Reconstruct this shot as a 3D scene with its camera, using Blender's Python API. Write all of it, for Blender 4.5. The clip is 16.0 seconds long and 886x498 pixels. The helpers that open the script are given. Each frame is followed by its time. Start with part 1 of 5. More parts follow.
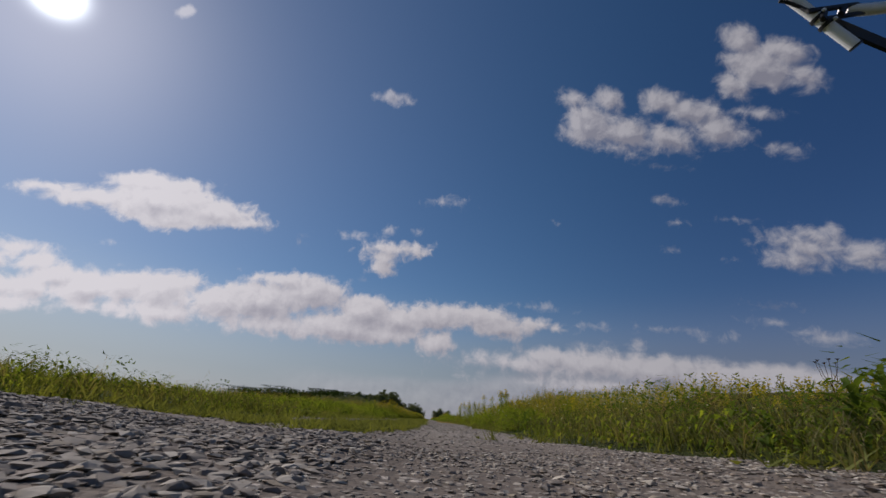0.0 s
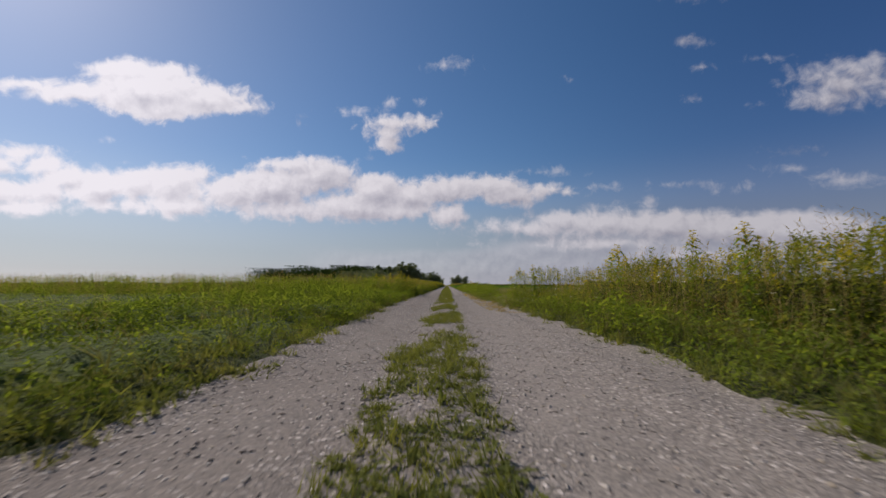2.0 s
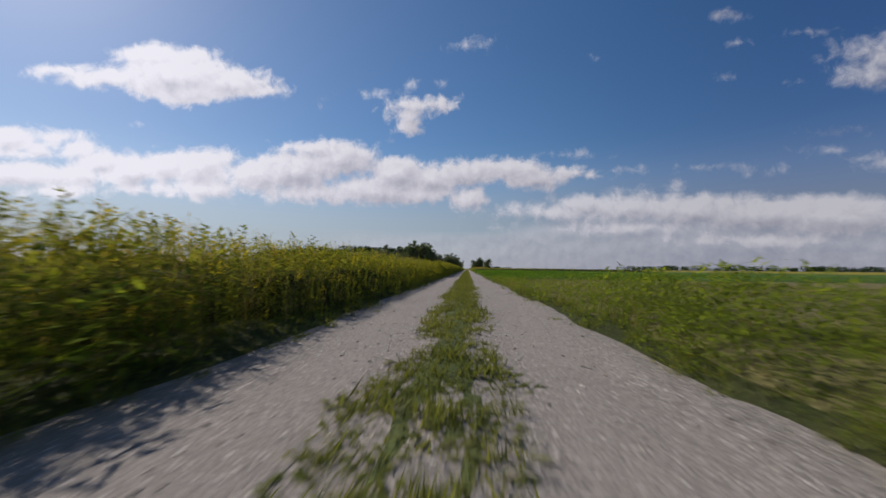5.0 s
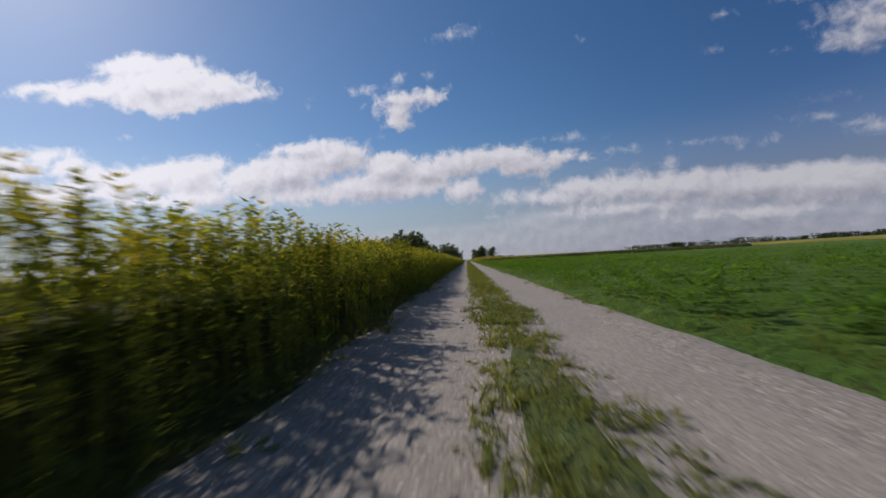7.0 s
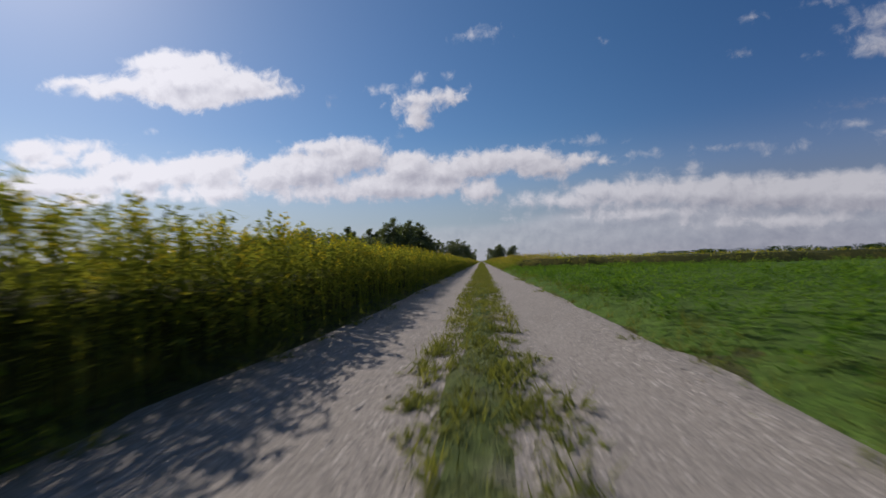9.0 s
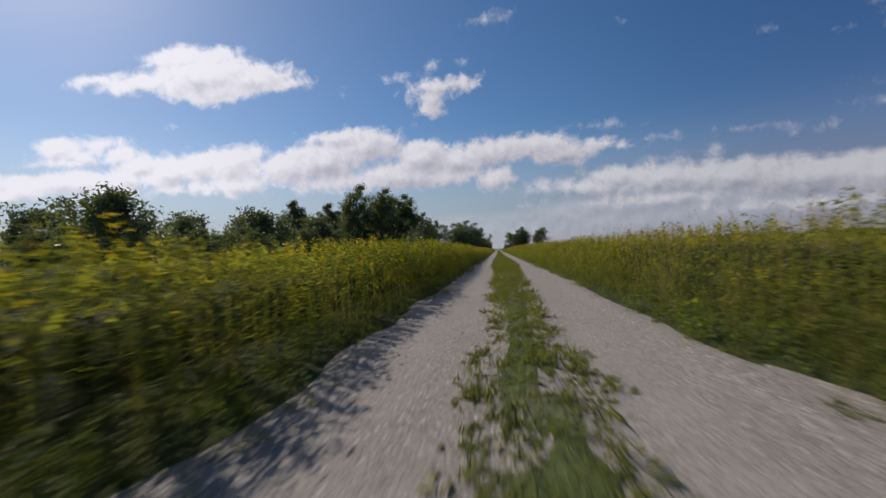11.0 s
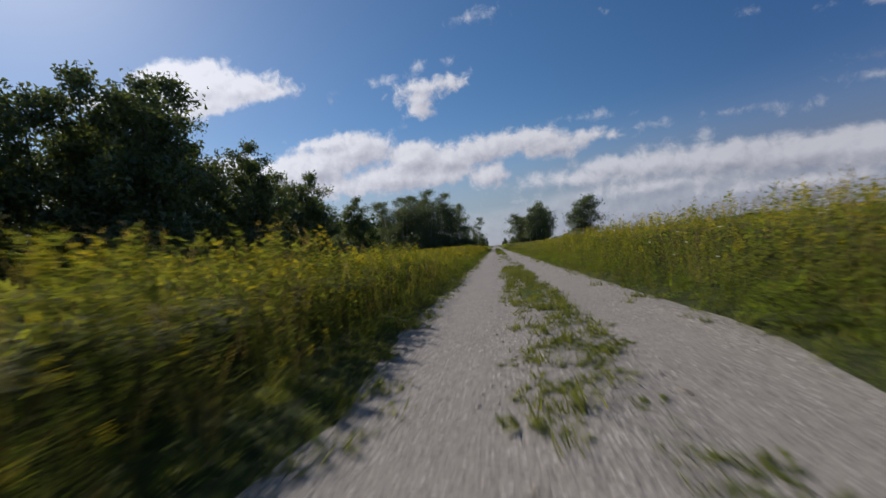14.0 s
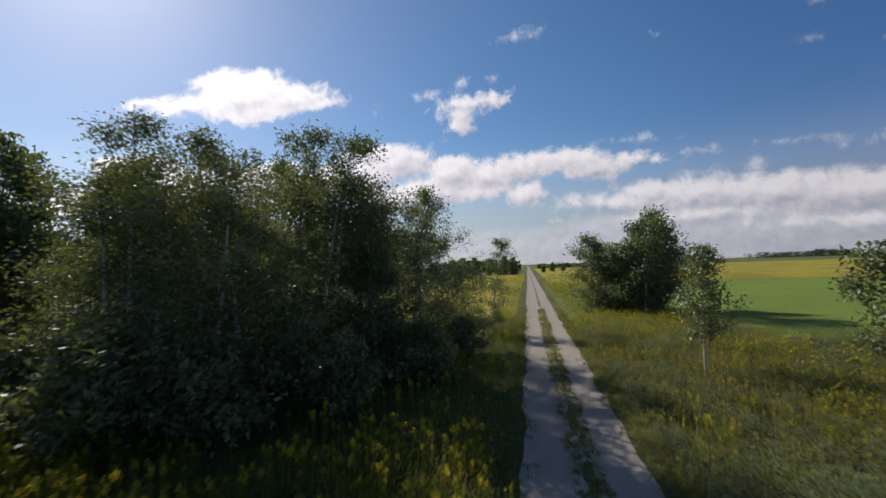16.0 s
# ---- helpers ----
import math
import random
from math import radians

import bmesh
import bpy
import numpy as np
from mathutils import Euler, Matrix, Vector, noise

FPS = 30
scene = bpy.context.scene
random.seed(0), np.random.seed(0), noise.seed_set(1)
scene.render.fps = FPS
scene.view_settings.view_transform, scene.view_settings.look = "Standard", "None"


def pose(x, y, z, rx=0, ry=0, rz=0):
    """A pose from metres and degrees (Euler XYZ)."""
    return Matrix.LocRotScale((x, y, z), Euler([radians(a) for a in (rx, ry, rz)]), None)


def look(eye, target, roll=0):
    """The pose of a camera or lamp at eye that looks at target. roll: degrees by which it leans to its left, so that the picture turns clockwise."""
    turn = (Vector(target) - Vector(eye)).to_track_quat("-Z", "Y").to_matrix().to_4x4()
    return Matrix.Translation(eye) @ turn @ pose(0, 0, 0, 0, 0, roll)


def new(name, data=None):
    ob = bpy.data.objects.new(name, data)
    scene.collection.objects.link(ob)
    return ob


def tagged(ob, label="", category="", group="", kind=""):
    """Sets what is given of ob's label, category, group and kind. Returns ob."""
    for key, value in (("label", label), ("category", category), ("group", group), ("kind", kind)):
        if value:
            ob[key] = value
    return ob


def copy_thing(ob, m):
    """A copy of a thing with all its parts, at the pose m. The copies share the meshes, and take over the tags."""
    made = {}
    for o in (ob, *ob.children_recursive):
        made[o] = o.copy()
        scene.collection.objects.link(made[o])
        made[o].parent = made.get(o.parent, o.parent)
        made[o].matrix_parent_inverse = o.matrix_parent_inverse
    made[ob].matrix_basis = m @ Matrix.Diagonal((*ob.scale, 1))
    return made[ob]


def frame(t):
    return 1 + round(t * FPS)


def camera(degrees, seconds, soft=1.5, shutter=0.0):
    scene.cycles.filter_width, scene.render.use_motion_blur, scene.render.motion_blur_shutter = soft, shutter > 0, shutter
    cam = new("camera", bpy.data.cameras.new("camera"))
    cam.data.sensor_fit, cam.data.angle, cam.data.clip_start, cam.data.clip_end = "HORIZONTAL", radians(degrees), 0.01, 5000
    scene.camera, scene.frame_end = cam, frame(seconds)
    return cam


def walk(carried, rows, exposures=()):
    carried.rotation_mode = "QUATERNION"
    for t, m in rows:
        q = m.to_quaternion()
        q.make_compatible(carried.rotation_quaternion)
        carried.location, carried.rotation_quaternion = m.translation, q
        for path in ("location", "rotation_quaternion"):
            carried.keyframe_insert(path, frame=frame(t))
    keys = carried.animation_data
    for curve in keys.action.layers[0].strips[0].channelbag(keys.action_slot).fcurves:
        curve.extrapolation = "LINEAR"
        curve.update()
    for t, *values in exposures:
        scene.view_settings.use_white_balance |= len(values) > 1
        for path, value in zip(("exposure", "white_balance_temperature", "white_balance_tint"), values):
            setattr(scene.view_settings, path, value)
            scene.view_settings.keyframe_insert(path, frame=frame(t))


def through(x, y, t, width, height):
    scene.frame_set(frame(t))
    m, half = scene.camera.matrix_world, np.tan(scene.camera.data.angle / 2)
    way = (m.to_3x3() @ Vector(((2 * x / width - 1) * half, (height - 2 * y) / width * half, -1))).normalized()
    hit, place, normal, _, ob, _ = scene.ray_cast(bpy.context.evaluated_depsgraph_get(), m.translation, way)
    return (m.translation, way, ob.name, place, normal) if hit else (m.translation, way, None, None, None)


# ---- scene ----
cam = camera(93.3, 16.0, soft=1.5, shutter=0.08)


def aim(x, y, z, yaw, pitch, roll):
    """A flying camera: yaw to the left, pitch up, roll to the right, in degrees."""
    return pose(x, y, z, 90 + pitch, 0, yaw) @ pose(0, 0, 0, 0, 0, -roll)


PATH = [
    (0.0, aim(0.50, 0.55, 0.13, -0.25, 22.24, -4.24)),
    (0.5, aim(0.54, 1.8, 0.24, 0.09, 17.72, -5.09)),
    (1.0, aim(0.60, 4.8, 0.355, 0.29, 12.33, -3.52)),
    (1.5, aim(0.36, 8.8, 0.42, 0.62, 8.34, -2.93)),
    (2.0, aim(0.10, 13.6, 0.70, 0.56, 4.91, 0.06)),
    (2.5, aim(-0.12, 18.8, 0.87, 0.15, 2.44, 2.22)),
    (3.0, aim(-0.05, 25.0, 0.85, -0.08, 1.52, 2.0)),
    (3.5, aim(0.05, 32.7, 0.715, 1.09, 1.90, 0.05)),
    (4.0, aim(0.15, 42.0, 0.70, 2.15, 2.47, -0.61)),
    (4.5, aim(0.24, 52.5, 0.715, 3.16, 2.75, -1.15)),
    (5.75, aim(-0.10, 83.5, 0.84, 3.30, 2.25, 1.2)),
    (7.0, aim(-0.43, 117.5, 0.88, 3.17, 1.64, 3.44)),
    (7.5, aim(-0.30, 131.7, 0.82, 3.15, 1.82, 3.26)),
    (8.0, aim(-0.08, 146.0, 0.70, 3.85, 2.22, 1.96)),
    (9.25, aim(0.08, 182.5, 0.88, 5.50, 1.55, 1.9)),
    (10.5, aim(0.10, 220.0, 1.05, 7.0, 0.67, 2.45)),
    (11.0, aim(-0.18, 235.3, 0.97, 7.48, 0.28, 2.53)),
    (11.5, aim(-0.55, 250.6, 0.90, 7.40, 0.04, 4.03)),
    (12.0, aim(-0.80, 265.9, 0.83, 7.13, -0.07, 4.46)),
    (12.5, aim(-0.92, 281.2, 0.77, 6.75, -0.16, 6.07)),
    (13.0, aim(-0.85, 296.4, 0.73, 6.36, -0.25, 7.03)),
    (13.5, aim(-0.72, 311.6, 0.73, 6.57, -0.18, 7.52)),
    (14.0, aim(-0.45, 326.8, 0.95, 7.09, 0.24, 5.92)),
    (14.5, aim(-0.22, 342.0, 1.22, 8.55, 0.65, 3.79)),
    (15.0, aim(-0.40, 357.3, 1.90, 9.68, 1.06, 2.69)),
    (15.5, aim(-0.78, 372.6, 3.30, 10.51, 1.52, 2.31)),
    (16.0, aim(-1.25, 388.0, 5.50, 11.34, 2.46, 1.97)),
]
walk(cam, PATH, exposures=[(0.0, -0.22, 6400.0, 16.0), (1.0, 0.08, 6420.0, 17.0), (2.0, 0.12, 6400.0, 17.0), (4.0, 0.12, 6210.0, 15.0), (11.5, 0.14, 6220.0, 14.0), (14.0, 0.14, 6050.0, 12.0), (15.0, 0.28, 6120.0, 12.0), (16.0, 0.46, 6480.0, 14.0)])

# ---- world: sky, clouds and sun ----
SUN_AZ, SUN_EL = -53.0, 36.2
SUN_DIR = Vector((math.sin(radians(SUN_AZ)) * math.cos(radians(SUN_EL)), math.cos(radians(SUN_AZ)) * math.cos(radians(SUN_EL)), math.sin(radians(SUN_EL))))


class Nodes:
    """A short way to write node trees."""

    def __init__(self, tree):
        self.tree = tree
        tree.nodes.clear()

    def add(self, kind, ins=None, operation="", vector_type=""):
        n = self.tree.nodes.new(kind)
        if operation:
            n.operation = operation
        if vector_type:
            n.vector_type = vector_type
        for k, v in (ins or {}).items():
            if isinstance(v, bpy.types.NodeSocket):
                self.tree.links.new(v, n.inputs[k])
            else:
                n.inputs[k].default_value = v
        return n

    def math(self, op, a, b=0.0, c=0.0, clamp=False):
        n = self.add("ShaderNodeMath", {0: a, 1: b, 2: c}, operation=op)
        n.use_clamp = clamp
        return n.outputs[0]

    def mix(self, fac, a, b, blend="MIX"):
        n = self.add("ShaderNodeMix")
        n.data_type, n.blend_type = "RGBA", blend
        for k, v in ((0, fac), (6, a), (7, b)):
            if isinstance(v, bpy.types.NodeSocket):
                self.tree.links.new(v, n.inputs[k])
            else:
                n.inputs[k].default_value = v
        return n.outputs[2]

    def noise(self, vec, scale, detail=4.0, rough=0.55, **k):
        return self.add("ShaderNodeTexNoise", {"Vector": vec, "Scale": scale, "Detail": detail, "Roughness": rough, **k}).outputs[0]

    def ramp(self, fac, lo, hi, a=0.0, b=1.0, smooth=True):
        n = self.add("ShaderNodeMapRange", {"Value": fac, "From Min": lo, "From Max": hi, "To Min": a, "To Max": b})
        n.interpolation_type = "SMOOTHSTEP" if smooth else "LINEAR"
        return n.outputs[0]


# the clouds: heaps of puffs on a plane ahead, (across, up, half width, half height)
CLOUD_BIG = [(-0.763, 0.484, 0.168, 0.066), (-0.708, 0.442, 0.104, 0.041), (-0.809, 0.536, 0.097, 0.036), (-0.621, 0.466, 0.139, 0.041), (-0.926, 0.481, 0.149, 0.029), (-1.052, 0.504, 0.094, 0.015), (-0.496, 0.442, 0.063, 0.014), (-0.713, 0.535, 0.087, 0.024), (-1.002, 0.467, 0.037, 0.008)]
CLOUD_TRI = [(-0.128, 0.395, 0.068, 0.020), (-0.146, 0.372, 0.050, 0.026), (-0.147, 0.346, 0.034, 0.026), (-0.085, 0.396, 0.05, 0.016)]
CLOUD_BAND_LEFT = [(-1.174, 0.232, 0.234, 0.034), (-1.299, 0.218, 0.166, 0.028), (-1.055, 0.191, 0.105, 0.017), (-1.067, 0.326, 0.097, 0.015), (-0.992, 0.296, 0.083, 0.023), (-0.934, 0.262, 0.085, 0.033), (-0.977, 0.235, 0.072, 0.03), (-1.172, 0.306, 0.046, 0.012), (-1.261, 0.289, 0.037, 0.009), (-1.146, 0.289, 0.09, 0.009), (-1.09, 0.306, 0.056, 0.019), (-1.185, 0.328, 0.083, 0.033)]
CLOUD_BAND = [(-0.853, 0.236, 0.084, 0.046), (-0.772, 0.248, 0.095, 0.041), (-0.677, 0.245, 0.102, 0.048), (-0.61, 0.273, 0.046, 0.022), (-0.838, 0.197, 0.105, 0.018), (-0.647, 0.193, 0.143, 0.027), (-0.523, 0.228, 0.098, 0.044), (-0.433, 0.237, 0.112, 0.053), (-0.379, 0.296, 0.098, 0.019), (-0.315, 0.266, 0.085, 0.046), (-0.257, 0.276, 0.037, 0.026), (-0.376, 0.182, 0.15, 0.026), (-0.232, 0.187, 0.122, 0.039), (-0.174, 0.228, 0.076, 0.045), (-0.092, 0.216, 0.073, 0.039), (-0.007, 0.23, 0.083, 0.035), (0.089, 0.237, 0.106, 0.028), (0.154, 0.219, 0.083, 0.031), (0.249, 0.229, 0.068, 0.014), (0.003, 0.166, 0.046, 0.032), (-0.121, 0.184, 0.104, 0.029)]
CLOUD_BANK = [(0.207, 0.137, 0.127, 0.018), (0.277, 0.154, 0.075, 0.023), (0.357, 0.144, 0.134, 0.033), (0.513, 0.141, 0.176, 0.038), (0.673, 0.131, 0.191, 0.044), (0.848, 0.125, 0.192, 0.051), (0.391, 0.099, 0.229, 0.02), (0.67, 0.071, 0.269, 0.022)]
CLOUD_WISPS = [(0.233, 0.275, 0.063, 0.01), (0.38, 0.235, 0.039, 0.01), (0.48, 0.199, 0.05, 0.013), (0.593, 0.24, 0.083, 0.014), (0.655, 0.231, 0.051, 0.007), (0.823, 0.28, 0.037, 0.008), (0.003, 0.542, 0.053, 0.016), (0.051, 0.556, 0.029, 0.012), (0.3, 0.505, 0.007, 0.008), (0.603, 0.454, 0.018, 0.008), (0.766, 0.439, 0.027, 0.006), (0.619, 0.715, 0.046, 0.01), (0.604, 0.604, 0.044, 0.011), (0.625, 0.534, 0.025, 0.007), (0.791, 0.557, 0.031, 0.007), (-0.898, 1.173, 0.039, 0.035), (-0.172, 0.885, 0.068, 0.026), (0.966, 0.252, 0.108, 0.018), (0.849, 0.32, 0.057, 0.013)]
CLOUD_SCRAPS = [(-0.188, 0.312, 0.02, 0.006), (-0.225, 0.429, 0.036, 0.007), (-0.144, 0.447, 0.012, 0.01), (-0.065, 0.453, 0.011, 0.012), (-0.367, 0.397, 0.016, 0.01), (-0.829, 0.36, 0.023, 0.006), (-0.794, 0.3, 0.021, 0.006), (-0.032, 0.417, 0.013, 0.007)]
CLOUD_TOP = [(0.407, 0.841, 0.083, 0.077), (0.364, 0.937, 0.038, 0.029), (0.474, 0.942, 0.042, 0.043), (0.523, 0.819, 0.11, 0.067), (0.648, 0.815, 0.092, 0.049), (0.645, 0.954, 0.065, 0.049), (0.737, 0.919, 0.095, 0.061), (0.802, 0.858, 0.097, 0.064), (0.918, 0.937, 0.058, 0.012), (0.985, 1.121, 0.118, 0.091), (0.946, 1.247, 0.067, 0.075), (1.093, 1.211, 0.083, 0.061), (1.118, 1.104, 0.074, 0.053), (0.882, 1.04, 0.052, 0.056), (0.99, 0.814, 0.052, 0.021)]
CLOUD_RIGHT = [(0.972, 0.49, 0.103, 0.038), (1.023, 0.526, 0.066, 0.038), (0.918, 0.505, 0.055, 0.026), (1.123, 0.489, 0.082, 0.04), (0.949, 0.461, 0.069, 0.02)]


def build_world():
    world = bpy.data.worlds.new("sky")
    scene.world = world
    world.use_nodes = True
    g = Nodes(world.node_tree)
    gen = g.add("ShaderNodeTexCoord").outputs["Generated"]
    sky = g.add("ShaderNodeTexSky")
    sky.sky_type, sky.sun_disc, sky.sun_elevation, sky.sun_rotation = "NISHITA", False, radians(SUN_EL), radians(SUN_AZ)
    sky.altitude, sky.air_density, sky.dust_density, sky.ozone_density = 200.0, 1.0, 0.35, 2.2
    split = g.add("ShaderNodeSeparateXYZ", {0: gen})
    x, y, z = split.outputs
    sky_col = g.add("ShaderNodeHueSaturation", {"Saturation": g.ramp(z, 0.0, 0.3, 0.55, 1.25), "Value": g.ramp(z, 0.0, 0.22, 0.47, 1.0), "Color": sky.outputs[0]}).outputs[0]
    dot = g.add("ShaderNodeVectorMath", {0: gen, 1: tuple(SUN_DIR)}, operation="DOT_PRODUCT").outputs["Value"]
    dot = g.math("MAXIMUM", dot, 0.0)
    # away from the sun the sky is deeper, towards it paler
    sky_col = g.mix(1.0, sky_col, g.mix(g.ramp(dot, 0.05, 0.62), (0.80, 0.78, 0.88, 1), (1.0, 1.0, 0.99, 1)), "MULTIPLY")
    ysafe = g.math("MAXIMUM", y, 0.02)
    u, v = g.math("DIVIDE", x, ysafe), g.math("DIVIDE", z, ysafe)
    flat = g.add("ShaderNodeCombineXYZ", {0: u, 1: v, 2: 0.0}).outputs[0]

    def moved(at, by):
        return g.add("ShaderNodeVectorMath", {0: at, 1: by}, operation="ADD").outputs[0]

    def heap(puffs, at):
        """How far inside a heap of puffs a place lies, above zero inside."""
        deep = None
        for pu, pv, a, b in puffs:
            m = g.add("ShaderNodeVectorMath", {0: at, 1: (1 / a, 1 / b, 0), 2: (-pu / a, -pv / b, 0)}, operation="MULTIPLY_ADD").outputs[0]
            d = g.add("ShaderNodeVectorMath", {0: m}, operation="LENGTH").outputs["Value"]
            d = g.math("MULTIPLY_ADD", d, -b, b)
            deep = d if deep is None else g.math("SMOOTH_MAX", deep, d, 0.018)
        return deep

    def billow(at):
        """Heaped cloud: round lumps with ever finer lumps on them."""
        a = g.noise(at, 16.0, 2.0, 0.5)
        b = g.noise(at, 36.0, 8.0, 0.60, Distortion=0.35)
        return g.math("ADD", g.math("MULTIPLY", g.math("SUBTRACT", a, 0.5), 0.026), g.math("MULTIPLY", g.math("SUBTRACT", b, 0.465), 0.064))

    # ragged edges: the plane is pushed about by noise before the puffs are laid on it
    warp = g.add("ShaderNodeTexNoise", {"Vector": gen, "Scale": 11.0, "Detail": 7.0, "Roughness": 0.6}).outputs["Color"]
    off = g.add("ShaderNodeVectorMath", {0: warp, 1: (0.046, 0.026, 0.0), 2: (-0.023, -0.013, 0.0)}, operation="MULTIPLY_ADD").outputs[0]
    pos = g.add("ShaderNodeVectorMath", {0: flat, 1: off}, operation="ADD").outputs[0]
    TO_SUN = (-0.013, 0.019, 0.0)

    def cloud_layer(puffs, rag):
        """Depth inside the clouds, and the same a little way towards the sun."""
        here = g.math("MULTIPLY_ADD", grain, rag, heap(puffs, pos))
        return here, g.math("MULTIPLY_ADD", grain_sun, rag, heap(puffs, moved(pos, TO_SUN)))

    grain, grain_sun = billow(gen), billow(moved(gen, (-0.010, 0.0, 0.014)))
    thick, thick_sun = cloud_layer(CLOUD_BIG + CLOUD_TRI + CLOUD_BAND_LEFT + CLOUD_BAND, 0.85)
    thin, thin_sun = cloud_layer(CLOUD_TOP + CLOUD_RIGHT, 1.7)
    low, low_sun = cloud_layer(CLOUD_BANK, 0.8)
    veil = g.math("MULTIPLY_ADD", grain, 1.1, heap(CLOUD_WISPS + CLOUD_SCRAPS, pos))
    m1 = g.ramp(thick, -0.006, 0.016)
    m2 = g.math("MULTIPLY", g.ramp(thin, -0.018, 0.040), 0.82)
    m3 = g.math("MULTIPLY", g.ramp(veil, -0.002, 0.030), 0.62)
    ahead = g.ramp(y, 0.15, 0.3)
    mask = g.math("MULTIPLY", g.math("MAXIMUM", g.math("MAXIMUM", m1, m2), m3), ahead)
    # elsewhere in the sky fair-weather clouds of the same kind
    dome = g.add("ShaderNodeVectorMath", {0: gen, 1: (1.0, 1.0, 2.6)}, operation="MULTIPLY").outputs[0]
    rest = g.ramp(g.noise(dome, 2.6, 7.0, 0.58), 0.56, 0.72)
    back = g.math("MULTIPLY", g.math("MULTIPLY", rest, g.ramp(z, 0.03, 0.12)), g.ramp(y, -0.02, 0.16, 1.0, 0.0))
    mask = g.math("MAXIMUM", mask, back)
    # relief: edges towards the sun are bright, the far side and the thick bases greyer
    facing = g.math("SUBTRACT", g.math("MAXIMUM", g.math("MAXIMUM", thick, thin), low), g.math("MAXIMUM", g.math("MAXIMUM", thick_sun, thin_sun), low_sun))
    base = g.ramp(g.math("MAXIMUM", thick, thin), 0.0, 0.05, 0.16, -0.10)
    sunward = g.ramp(u, -0.75, -0.30, 0.42, 0.0)
    lit = g.math("ADD", g.math("ADD", g.math("MULTIPLY_ADD", facing, 22.0, 0.46), base), sunward, clamp=True)
    cloud = g.mix(lit, (0.56, 0.555, 0.625, 1), (1.0, 0.98, 1.0, 1))
    # haze that pales the sky towards the horizon
    haze = g.math("MULTIPLY", g.ramp(z, 0.0, 0.16, 1.0, 0.0), 0.55)
    hazy = g.mix(haze, (0, 0, 0, 1), (0.36, 0.52, 0.80, 1))
    # the low bank of cloud on the horizon ahead
    layers = g.add("ShaderNodeVectorMath", {0: flat, 1: (2.2, 9.0, 0.0)}, operation="MULTIPLY").outputs[0]
    sheet = g.math("MULTIPLY", g.ramp(low, -0.010, 0.020), 0.90)
    bank = g.math("MULTIPLY_ADD", g.math("SUBTRACT", g.noise(layers, 1.6, 4.0, 0.5), 0.5), 0.05, v)
    bank = g.math("MULTIPLY", g.math("MULTIPLY", g.ramp(g.math("SUBTRACT", bank, g.ramp(u, -0.05, 0.45, 0.0, 0.06)), 0.060, 0.095, 1.0, 0.0), g.ramp(u, -0.42, -0.15)), g.ramp(u, -0.1, 0.4, 0.42, 0.62))
    bank = g.math("MULTIPLY", bank, g.ramp(g.noise(layers, 0.9, 4.0, 0.5), 0.30, 0.62, 0.70, 1.0))
    mask = g.math("MAXIMUM", mask, g.math("MULTIPLY", g.math("MAXIMUM", bank, sheet), ahead))
    # glare round the sun
    glare = g.math("ADD", g.math("MULTIPLY", g.math("POWER", dot, 3000.0), 5.0), g.math("ADD", g.math("MULTIPLY", g.math("POWER", dot, 60.0), 0.09), g.math("MULTIPLY", g.math("POWER", dot, 4.0), 0.055)))
    bg_sky = g.add("ShaderNodeBackground", {"Color": sky_col, "Strength": 0.065})
    bg_haze = g.add("ShaderNodeBackground", {"Color": hazy, "Strength": 0.34})
    bg_glare = g.add("ShaderNodeBackground", {"Color": (0.90, 0.98, 0.98, 1), "Strength": glare})
    bg_cloud = g.add("ShaderNodeBackground", {"Color": cloud, "Strength": g.add("ShaderNodeMapRange", {"Value": u, "From Min": -0.8, "From Max": 0.6, "To Min": 0.74, "To Max": 0.48}).outputs[0]})
    air = g.add("ShaderNodeAddShader", {0: bg_sky.outputs[0], 1: bg_haze.outputs[0]})
    air = g.add("ShaderNodeMixShader", {0: mask, 1: air.outputs[0], 2: bg_cloud.outputs[0]})
    air = g.add("ShaderNodeAddShader", {0: air.outputs[0], 1: bg_glare.outputs[0]})
    g.add("ShaderNodeOutputWorld", {0: air.outputs[0]})
    world.cycles.sampling_method = "MANUAL"
    world.cycles.sample_map_resolution = 512


build_world()
sun_data = bpy.data.lights.new("sun", "SUN")
sun_data.energy, sun_data.angle, sun_data.color = 3.6, radians(0.53), (1.0, 0.94, 0.86)
sun = new("sun", sun_data)
sun.matrix_world = look(SUN_DIR * 100, (0, 0, 0))

# ---- materials ----
def material(name, paint):
    mat = bpy.data.materials.new(name)
    mat.use_nodes = True
    g = Nodes(mat.node_tree)
    paint(g)
    return mat


def surface(g, color, rough=0.8, bump=None, strength=0.3, distance=0.02, metal=0.0, spec=0.3):
    ins = {"Base Color": color, "Roughness": rough, "Metallic": metal, "Specular IOR Level": spec}
    if bump is not None:
        ins["Normal"] = g.add("ShaderNodeBump", {"Height": bump, "Strength": strength, "Distance": distance}).outputs[0]
    b = g.add("ShaderNodeBsdfPrincipled", ins)
    g.add("ShaderNodeOutputMaterial", {0: b.outputs[0]})
    return b


